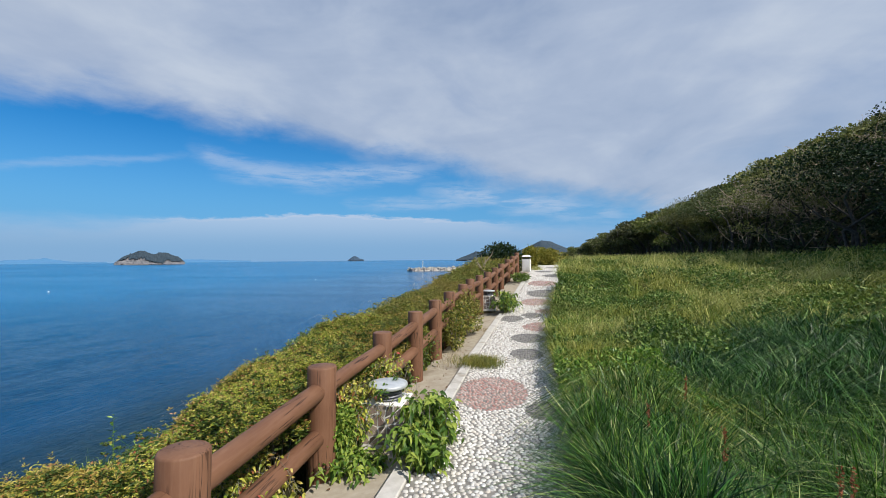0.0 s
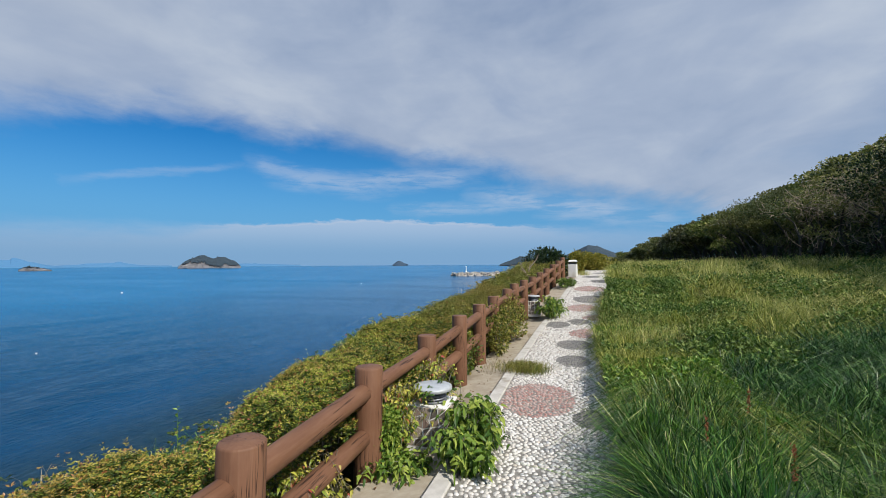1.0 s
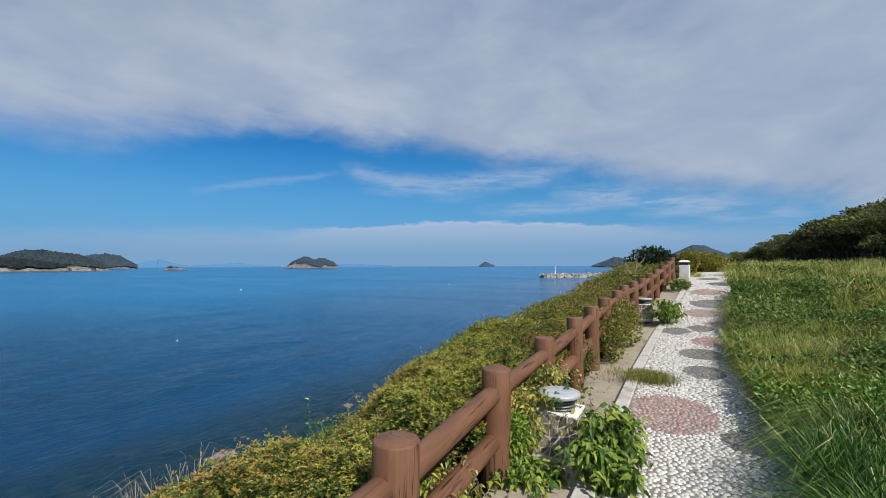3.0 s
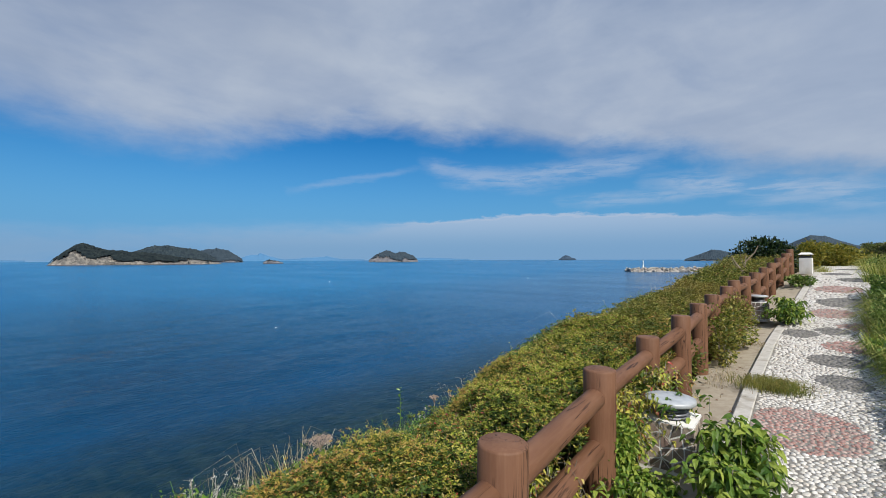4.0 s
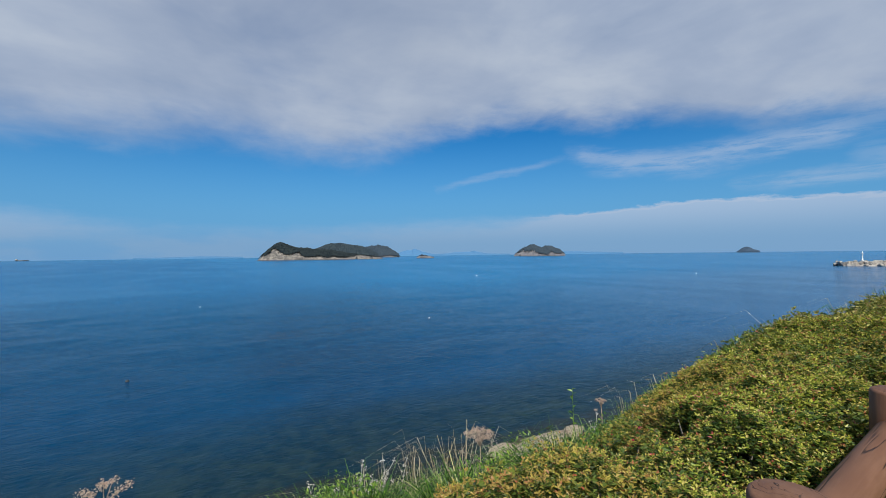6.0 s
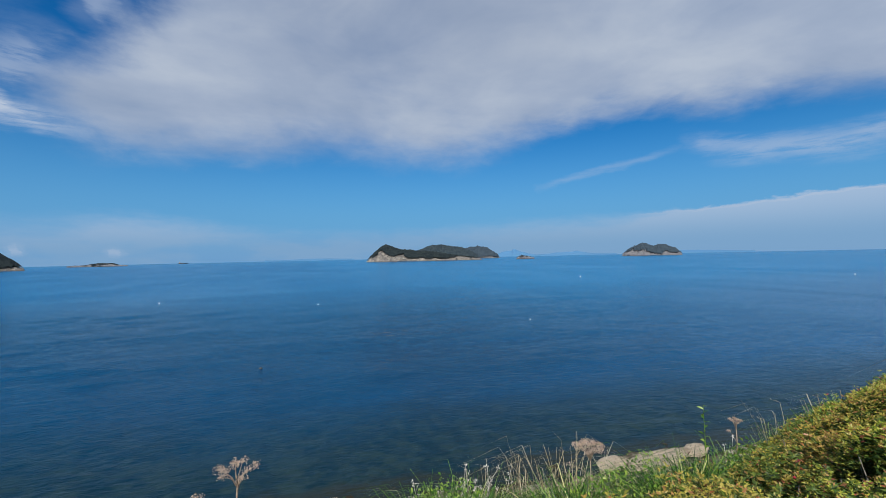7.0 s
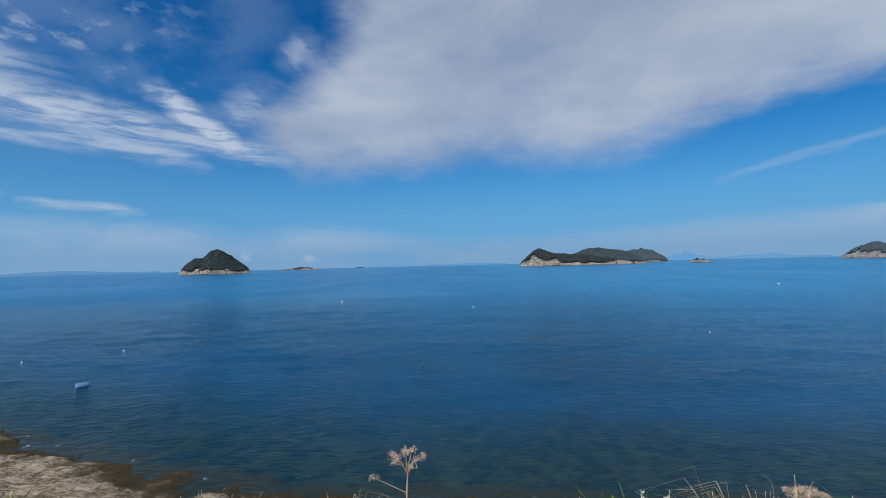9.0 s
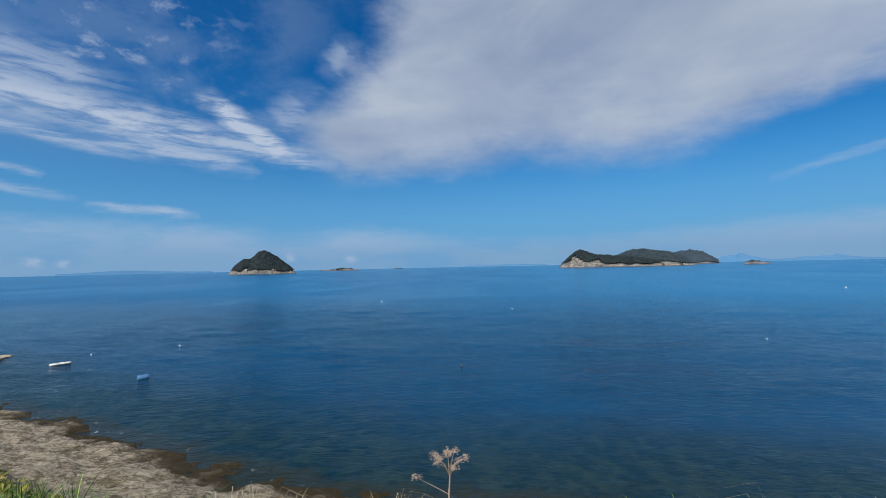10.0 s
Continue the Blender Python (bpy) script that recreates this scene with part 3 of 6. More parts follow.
def full_leaves(places, outward, sizes, spread=0.3, wide=0.2, seed=1, droop=0.15):
    """Lance-shaped leaves, folded along the midrib and bent down at the tip. Returns verts, faces."""
    r = np.random.default_rng(seed)
    n = len(places)
    d = outward + r.normal(0, spread, (n, 3))
    d /= np.linalg.norm(d, axis=1, keepdims=True) + 1e-9
    side = np.cross(d, r.normal(0, 0.45, (n, 3)) + np.array([[0.1, 0, 1.0]]))
    side /= np.linalg.norm(side, axis=1, keepdims=True) + 1e-9
    nor = np.cross(side, d)
    s = np.asarray(sizes)[:, None]
    fall = np.array([[0, 0, -1.0]]) * s * droop
    w1, w2 = side * s * wide, side * s * wide * 0.72
    v = np.stack([places, places + d * s * 0.32 + w1 + nor * s * 0.09, places + d * s * 0.32 - w1 + nor * s * 0.09,
                  places + d * s * 0.68 + w2 + nor * s * 0.07 + fall * 0.4, places + d * s * 0.68 - w2 + nor * s * 0.07 + fall * 0.4, places + d * s + fall,
                  places + d * s * 0.5], 1).reshape(-1, 3)
    tri = np.array([[0, 1, 6], [1, 3, 6], [3, 5, 6], [5, 4, 6], [4, 2, 6], [2, 0, 6]])
    return v, (np.arange(n)[:, None, None] * 7 + tri[None]).reshape(-1, 3)


def blades(roots, heights, width, lean=0.5, wind=(0.0, 0.0), seed=2, fan=None, plain=False, arch=False):
    """Arching grass blades in three segments. Returns verts, faces."""
    r = np.random.default_rng(seed)
    n = len(roots)
    a = r.uniform(0, 2 * np.pi, n)
    out = np.stack([np.cos(a), np.sin(a), np.zeros(n)], 1) * r.uniform(0.1, 1.0, (n, 1)) * lean
    if fan is not None:
        out[:, :2] += fan
    out[:, 0] += wind[0]
    out[:, 1] += wind[1]
    t = r.uniform(0, 2 * np.pi, n)
    side = np.stack([np.cos(t), np.sin(t), np.zeros(n)], 1) * np.asarray(width).reshape(-1, 1) * 0.5
    h = np.asarray(heights)[:, None]
    z = np.array([[0, 0, 1.0]])
    p0 = roots
    p1 = roots + z * h * 0.42 + out * h * 0.12
    p2 = roots + z * h * 0.78 + out * h * 0.42
    p3 = roots + z * h * np.maximum(0.98 - 0.52 * np.linalg.norm(out, axis=1, keepdims=True), 0.25) + out * h * 0.95
    if plain:
        v = np.stack([p0 - side, p0 + side, p2 - side * 0.8, p2 + side * 0.8, p3], 1).reshape(-1, 3)
        k = np.arange(n)[:, None] * 5
        return v, (k[:, None, :] + np.array([[0, 1, 3], [0, 3, 2], [2, 3, 4]])[None]).reshape(-1, 3)
    if arch:
        o = np.minimum(np.linalg.norm(out, axis=1, keepdims=True), 1.3)
        at_ = lambda t: roots + z * h * t * (1.05 - 0.52 * o * t) + out * h * 0.85 * t * t
        rib = []
        for t, k in ((0.0, 0.8), (0.35, 1.0), (0.62, 0.85), (0.84, 0.55)):
            rib += [at_(t) - side * k, at_(t) + side * k]
        v = np.stack(rib + [at_(1.0)], 1).reshape(-1, 3)
        tri = np.array([[0, 1, 3], [0, 3, 2], [2, 3, 5], [2, 5, 4], [4, 5, 7], [4, 7, 6], [6, 7, 8]])
        return v, (np.arange(n)[:, None, None] * 9 + tri[None]).reshape(-1, 3)
    v = np.stack([p0 - side * 0.8, p0 + side * 0.8, p1 - side, p1 + side, p2 - side * 0.7, p2 + side * 0.7, p3], 1).reshape(-1, 3)
    k = np.arange(n)[:, None] * 7
    tri = np.array([[0, 1, 3], [0, 3, 2], [2, 3, 5], [2, 5, 4], [4, 5, 6]])
    f = (k[:, None, :] + tri[None]).reshape(-1, 3)
    return v, f


def joined(*pairs):
    vs, fs, base = [], [], 0
    for v, f in pairs:
        vs.append(v)
        fs.append(f + base)
        base += len(v)
    return np.concatenate(vs), np.concatenate(fs)


def tube(points, radii, sides=7):
    """A tapered tube along points. Returns verts, faces (triangles)."""
    pts = [Vector(p) for p in points]
    vs, fs = [], []
    for i, p in enumerate(pts):
        d = (pts[min(i + 1, len(pts) - 1)] - pts[max(i - 1, 0)]).normalized()
        a = d.orthogonal().normalized()
        b = d.cross(a)
        for k in range(sides):
            t = 2 * math.pi * k / sides
            vs.append(p + (a * math.cos(t) + b * math.sin(t)) * radii[i])
    for i in range(len(pts) - 1):
        for k in range(sides):
            q = i * sides + k
            q2 = i * sides + (k + 1) % sides
            fs += [(q, q2, q2 + sides), (q, q2 + sides, q + sides)]
    return np.array([tuple(v) for v in vs]), np.array(fs)


def lathe(bm, rings, sides=24):
    """Turned body from (radius, z) rings, closed at both ends."""
    loops = []
    for r, z in rings:
        loops.append([bm.verts.new((r * math.cos(2 * math.pi * k / sides), r * math.sin(2 * math.pi * k / sides), z)) for k in range(sides)])
    for a, b in zip(loops, loops[1:]):
        for k in range(sides):
            bm.faces.new((a[k], a[(k + 1) % sides], b[(k + 1) % sides], b[k]))
    bm.faces.new(list(reversed(loops[0])))
    bm.faces.new(loops[-1])
    return bm


def block(bm, lo, hi, bevel=0.0):
    m = Matrix.LocRotScale([(a + b) / 2 for a, b in zip(lo, hi)], None, [b - a for a, b in zip(lo, hi)])
    made = bmesh.ops.create_cube(bm, size=1, matrix=m)["verts"]
    if bevel:
        edges = list({e for v in made for e in v.link_edges})
        bmesh.ops.bevel(bm, geom=edges, offset=bevel, segments=2, affect="EDGES")
    return bm


# ---- the lie of the land ----
def sstep(t):
    t = np.clip(t, 0, 1)
    return t * t * (3 - 2 * t)


def shift_x(y):
    """How far the path has swung to the east."""
    y = np.asarray(y, float)
    return np.interp(y, [-50, 8.0, 10.5, 15, 18, 26, 60], [0, 0, 0.08, 0.50, 0.78, 1.36, 3.2])


def path_z(y):
    y = np.asarray(y, float)
    return np.interp(y, [-200, 9.0, 10.5, 12.5, 15, 18, 21, 26, 31, 40, 70, 150], [0, 0, 0.06, 0.22, 0.53, 0.87, 1.0, 1.12, 1.16, 0.7, -1.0, -4.0])


def shore_x(y):
    return np.interp(y, [a for a, _ in SHORE], [b for _, b in SHORE])


def land(x, y):
    """Height of the bare ground."""
    x, y = np.asarray(x, float), np.asarray(y, float)
    s = x - shift_x(y)
    g = path_z(y)
    k = sstep((s - 2.3) / 9.0)
    east = g * (1 - k) + (1.25 - 0.02 * np.maximum(y - 40, 0)) * k - 0.02
    east = east + np.minimum(np.maximum(s - 11.0, 0), 40.0) * 0.50 * sstep((s - 11) / 3) * (1 - 0.75 * sstep((y - 30) / 60))
    sh = shore_x(y) - shift_x(y)
    foot = sh + 10.5
    west_top = np.interp(s, [-3.0, -2.2, -1.5, -0.6, 0.1, 0.45, 0.8], [-1.75, -0.95, -0.45, -0.22, -0.16, -0.12, -0.03])
    drop = np.interp((s - foot) / (-3.0 - foot), [0, 0.25, 0.6, 1.0], [-10.2, -7.9, -4.4, -1.75])
    shelf = np.interp((s - sh) / 10.5, [-2.0, -0.25, 0, 0.25, 0.7, 1.0], [-16.0, -13.0, -12.05, -11.55, -10.95, -10.2])
    w_lin = np.where(s > -3.0, west_top, np.where(s > foot, drop, shelf))
    fade = sstep((s + 9.0) / 9.0)
    knoll = np.exp(-((s + 2.1) / 0.8) ** 2) * (0.23 * sstep((1.7 - y) / 1.2) + 0.22 * sstep((4.6 - y) / 2.2)) * sstep((y + 9) / 4)
    west = w_lin + g * fade + knoll
    fade_n = sstep((y - 85) / 50)
    return np.where(s > 0.8, east, west) * (1 - fade_n) - 14.0 * fade_n


def rough_land(x, y):
    """Ground with rocky unevenness on the shore."""
    z = land(x, y)
    x, y = np.asarray(x, float), np.asarray(y, float)
    amt = np.clip((-z - 6.0) / 4.0, 0, 1)
    flat_x, flat_y = x.ravel(), y.ravel()
    n = np.array([noise.fractal(Vector((a * 0.34, b * 0.26, 0.0)), 0.8, 2.1, 5) + 0.55 * abs(noise.noise(Vector((a * 0.75, b * 0.4, 3.0)))) for a, b in zip(flat_x, flat_y)]).reshape(x.shape)
    # thin beds of rock broken off in steps
    h = n * 0.42 + 0.05 * x
    k = h / 0.16
    stepped = (np.floor(k) + sstep((k - np.floor(k) - 0.72) / 0.28)) * 0.16 - 0.05 * x
    return z + amt * (0.35 * n * 0.42 + 0.65 * stepped - 0.20)


gx = np.unique(np.concatenate([np.arange(-70, -42, 4.0), np.arange(-42, -36, 0.5), np.arange(-36, -14, 0.22), np.arange(-14, -4, 1.0), np.arange(-4, 3.2, 0.2), np.arange(3.2, 20, 0.6), np.arange(20, 60, 3.0), np.arange(60, 200, 20)]).round(3))
gy = np.unique(np.concatenate([np.arange(-120, -70, 6.0), np.arange(-70, -46, 0.6), np.arange(-46, 26, 0.3), np.arange(26, 34, 0.5), np.arange(34, 80, 2.0), np.arange(80, 320, 20)]).round(3))
X, Y = np.meshgrid(gx, gy, indexing="ij")
Z = rough_land(X, Y)
idx = np.arange(X.size).reshape(X.shape)
quads = np.stack([idx[:-1, :-1], idx[1:, :-1], idx[1:, 1:], idx[:-1, 1:]], -1).reshape(-1, 4)
ground = mesh_thing("ground", raw_mesh("ground", np.stack([X, Y, Z], -1).reshape(-1, 3), quads, M_GROUND, True),
                    "coastal slope of thin soil falling to a tan rock shelf at the sea", "ground", "structure")

# the sea: one sheet to the horizon, with real ripples in the part below the cliff
rad = [0, 60, 140, 320, 800, 2000, 4990]
vs, N = [(-30, 0, -12.3)], 64
for r in rad[1:]:
    vs += [(-30 + r * math.cos(2 * math.pi * k / N), r * math.sin(2 * math.pi * k / N), -12.3 if r < 200 else -12.0) for k in range(N)]
tri = [(0, 1 + k, 1 + (k + 1) % N) for k in range(N)]
for i in range(len(rad) - 2):
    for k in range(N):
        a, b = 1 + i * N + k, 1 + i * N + (k + 1) % N
        tri += [(a, a + N, b + N), (a, b + N, b)]
wx = np.concatenate([np.arange(-150, -95, 0.9), np.arange(-95, -60, 0.6), np.arange(-60, -17, 0.36)])
wy = np.concatenate([np.arange(-110, -60, 1.1), np.arange(-60, 60, 0.62), np.arange(60, 110, 1.1)])
WX, WY = np.meshgrid(wx, wy, indexing="ij")
WZ = np.zeros_like(WX)
wr = np.random.default_rng(77)
for k in range(26):
    lam = 1.1 * (1.14 ** k)
    a = radians(wr.normal(12, 26))
    patchy = 0.6 + 0.4 * np.sin(WX * 2 * np.pi / (lam * 7.3) + k) * np.sin(WY * 2 * np.pi / (lam * 9.1) + 2 * k)
    WZ += 0.0052 * lam ** 0.75 * patchy * np.sin(2 * np.pi / lam * (np.cos(a) * WX + np.sin(a) * WY) + wr.uniform(0, 6.28))
rim_ = np.minimum(sstep((WX + 150) / 30), np.minimum(sstep((WY + 110) / 25), sstep((110 - WY) / 25)))
WZ = -12.0 + WZ * rim_ - 0.02
wi = np.arange(WX.size).reshape(WX.shape) + len(vs)
wq = np.stack([wi[:-1, :-1], wi[1:, :-1], wi[1:, 1:], wi[:-1, 1:]], -1).reshape(-1, 4)
wt = np.concatenate([wq[:, [0, 1, 2]], wq[:, [0, 2, 3]]])
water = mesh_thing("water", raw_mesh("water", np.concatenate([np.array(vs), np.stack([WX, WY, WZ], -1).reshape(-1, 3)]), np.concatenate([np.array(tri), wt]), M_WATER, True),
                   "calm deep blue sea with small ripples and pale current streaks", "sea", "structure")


# ---- the path ----
def strip(name, s0, s1, y0, y1, lift, mat, label, thick=0.12, step=0.25, tilt=0.0, category="pavement"):
    """A slab that follows the path between two offsets from its line, with its own sides."""
    ys = np.arange(y0, y1 + 1e-6, step)
    v, f = [], []
    for y in ys:
        o, z = float(shift_x(y)), float(path_z(y)) + lift
        v += [(o + s0, y, z - tilt), (o + s1, y, z), (o + s1, y, z - thick - tilt), (o + s0, y, z - thick - tilt)]
    for i in range(len(ys) - 1):
        a = i * 4
        for k in range(4):
            b = (k + 1) % 4
            f.append((a + k, a + b, a + 4 + b, a + 4 + k))
    last = len(v) - 4
    f += [(3, 2, 1, 0), (last, last + 1, last + 2, last + 3)]
    return mesh_thing(name, raw_mesh(name, v, f, mat), label, category, "structure")


pavement = strip("pavement", 0.945, 2.45, -12, 44, 0.0, M_MORTAR, "footpath of white pebbles set in grey mortar with coloured pebble discs")
strip("concrete_verge", 0.22, 0.80, -12, 24, -0.028, M_CONCRETE, "worn tan concrete strip beside the pebble path", tilt=0.07)
kerb = thing("kerb", "narrow pale stone kerb in long pieces beside the pebbles", "kerb", kind="structure")
ky = -12.0
while ky < 26:
    L = 1.15
    y0, y1 = ky, ky + L - 0.012
    bm = bmesh.new()
    v = []
    for y in (y0, y1):
        o, z = float(shift_x(y)), float(path_z(y))
        v.append([bm.verts.new((o + a, y, z + b)) for a, b in ((0.802, -0.1), (0.802, 0.012), (0.812, 0.020), (0.932, 0.020), (0.942, 0.012), (0.942, -0.1))])
    for k in range(6):
        bm.faces.new((v[0][k], v[0][(k + 1) % 6], v[1][(k + 1) % 6], v[1][k]))
    bm.faces.new(list(reversed(v[0])))
    bm.faces.new(v[1])
    bmesh.ops.recalc_face_normals(bm, faces=bm.faces)
    if ky > -1:
        part("kerb_stone", bm, M_KERB, kerb, smooth=False)
    else:
        bm.free()
    ky += L

# coloured discs in the path: offset, y, half width, half length, colour
DISCS = [(1.34, 5.72, 0.42, 0.62, "red"), (1.95, 5.20, 0.22, 0.28, "grey"), (1.72, 7.80, 0.26, 0.42, "grey"), (1.70, 9.15, 0.34, 0.42, "grey"),
         (1.95, 10.3, 0.42, 0.50, "red"), (1.20, 11.1, 0.26, 0.34, "grey"), (1.62, 11.5, 0.26, 0.32, "grey"), (2.0, 12.0, 0.34, 0.40, "red"),
         (1.55, 13.2, 0.40, 0.45, "red"), (1.75, 14.4, 0.55, 0.55, "grey"), (1.55, 16.2, 0.5, 0.55, "red"), (1.9, 18.0, 0.45, 0.5, "grey"), (1.4, 20.0, 0.4, 0.5, "grey"), (1.8, 23.0, 0.5, 0.6, "grey")]


def pebble_kind(s, y):
    for cs, cy, a, b, kind in DISCS:
        d = math.hypot((s - cs) / a, (y - cy) / b)
        if d < 1.0:
            return kind
        if d < 1.0 + 0.06 / a:
            return "ring"
    return "white"


def dome(seed, sides=7):
    """One half-sunk pebble, about 1 across."""
    r = random.Random(seed)
    v, f = [(0, 0, 0.19)], []
    for ring, (rad_, h) in enumerate(((0.33, 0.15), (0.5, 0.0))):
        for k in range(sides):
            t = 2 * math.pi * k / sides
            q = rad_ * r.uniform(0.86, 1.1)
            v.append((q * math.cos(t), q * math.sin(t) * 0.78, h if ring == 0 else -0.12))
    for k in range(sides):
        k2 = (k + 1) % sides
        f.append((0, 1 + k, 1 + k2))
        f += [(1 + k, 1 + sides + k, 1 + sides + k2), (1 + k, 1 + sides + k2, 1 + k2)]
    return np.array(v), np.array(f)


DOMES = [dome(i) for i in range(6)]
DOMES_FAR = [dome(i, 5) for i in range(6)]
dome_mesh = {}
prnd = random.Random(11)
batch = {"white": [], "red": [], "grey": []}
single = 0
PEB = {"white": M_WHITE, "ring": M_WHITE, "red": M_RED, "grey": M_GREY}
y = -2.0
row = 0
while y < 34:
    pitch_ = 0.075 if y < 2.3 else 0.046 if y < 6.5 else (0.052 if y < 9 else (0.060 if y < 14 else 0.085))
    s = 0.975 + (row % 2) * pitch_ * 0.5
    while s < 2.32:
        cs, cy = s + prnd.uniform(-0.3, 0.3) * pitch_, y + prnd.uniform(-0.3, 0.3) * pitch_
        kind = pebble_kind(cs, cy)
        size = pitch_ * prnd.uniform(0.92, 1.24)
        turn = prnd.uniform(0, 360)
        o, z = float(shift_x(cy)), float(path_z(cy))
        which = prnd.randrange(6)
        colour = "white" if kind == "ring" else kind
        if 4.15 < cy < 4.75 and 1.0 < cs < 1.95 and single < 300:
            key = (which, colour)
            if key not in dome_mesh:
                dome_mesh[key] = raw_mesh("pebble", DOMES[which][0], DOMES[which][1], PEB[colour], True)
            ob = new("pebble", dome_mesh[key])
            ob.parent = pavement
            ob.matrix_local = pose(o + cs, cy, z, prnd.uniform(-6, 6), prnd.uniform(-6, 6), turn) @ Matrix.Scale(size, 4)
            single += 1
        else:
            v, f = DOMES[which] if 2.3 < cy < 8 else DOMES_FAR[which]
            c_, s_ = math.cos(radians(turn)) * size, math.sin(radians(turn)) * size
            q = np.stack([v[:, 0] * c_ - v[:, 1] * s_ + o + cs, v[:, 0] * s_ + v[:, 1] * c_ + cy, v[:, 2] * size + z], 1)
            batch[colour].append((q, f))
        s += pitch_
    y += pitch_ * 0.88
    row += 1
for colour, items in batch.items():
    v, f = joined(*items)
    mesh_thing(colour + "_pebbles", raw_mesh(colour + "_pebbles", v, f, PEB[colour], True), colour + " rounded pebbles set close in the path", "", "stuff", pavement)

# ---- the log fence ----
fence = thing("fence", "rustic fence of red-brown stained round logs along the path edge", "fence")
POSTS = [(0.40, 0.82, 0.75), (0.33, 2.27, 0.755), (0.225, 3.72, 0.752), (0.155, 5.30, 0.742), (0.255, 6.32, 0.85), (0.235, 7.62, 0.88)]
for yy, top in ((8.75, 0.93), (10.05, 1.0), (11.0, 1.07), (12.0, 1.12), (13.2, 1.17), (14.35, 1.27), (15.6, 1.38), (17.1, 1.52), (18.6, 1.66), (20.4, 1.82)):
    POSTS.append((0.235 + float(shift_x(yy)) * 0.95, yy, top))
POST_R, RAIL_R = 0.105, 0.066


def log_mesh(r, length, seed, cap=True, sides=20):
    """A round log along z from 0 to length, a little uneven, with a worn chamfer."""
    q = random.Random(seed)
    ph = [q.uniform(0, 6.28) for _ in range(4)]
    ch = r * 0.10
    zs = [(0, r * 0.97), (0.012, r), (length * 0.33, r), (length * 0.66, r), (length - ch, r), (length - ch * 0.3, r - ch * 0.45), (length, r - ch)]
    bm = bmesh.new()
    loops = []
    for z, rr in zs:
        lp = []
        for k in range(sides):
            t = 2 * math.pi * k / sides
            e = rr * (1 + 0.014 * math.sin(2 * t + ph[0] + z) + 0.010 * math.sin(3 * t + ph[1] - 2 * z) + 0.006 * math.sin(7 * t + ph[2]))
            lp.append(bm.verts.new((e * math.cos(t), e * math.sin(t), z)))
        loops.append(lp)
    for a, b in zip(loops, loops[1:]):
        for k in range(sides):
            bm.faces.new((a[k], a[(k + 1) % sides], b[(k + 1) % sides], b[k]))
    bm.faces.new(list(reversed(loops[0])))
    bm.faces.new(loops[-1])
    return bm


frnd = random.Random(5)
for i, (fx, fy, top) in enumerate(POSTS):
    base = float(land(fx, fy)) - 0.12
    part("post", log_mesh(POST_R * frnd.uniform(0.97, 1.04), top - base, i), M_LOG, fence,
         place=pose(fx, fy, base, frnd.uniform(-0.8, 0.8), frnd.uniform(-0.8, 0.8), frnd.uniform(0, 360)))
for i in range(len(POSTS) - 1):
    a, b = POSTS[i], POSTS[i + 1]
    for drop_ in (0.19, 0.52):
        p0 = Vector((a[0], a[1], a[2] - drop_ + frnd.uniform(-0.015, 0.015)))
        p1 = Vector((b[0], b[1], b[2] - drop_ + frnd.uniform(-0.015, 0.015)))
        d = p1 - p0
        m = Matrix.Translation(p0) @ d.to_track_quat("Z", "Y").to_matrix().to_4x4()
        part("rail", log_mesh(RAIL_R * frnd.uniform(0.95, 1.05), d.length, 50 + i * 2 + (drop_ > 0.3), sides=16), M_LOG, fence, place=m)


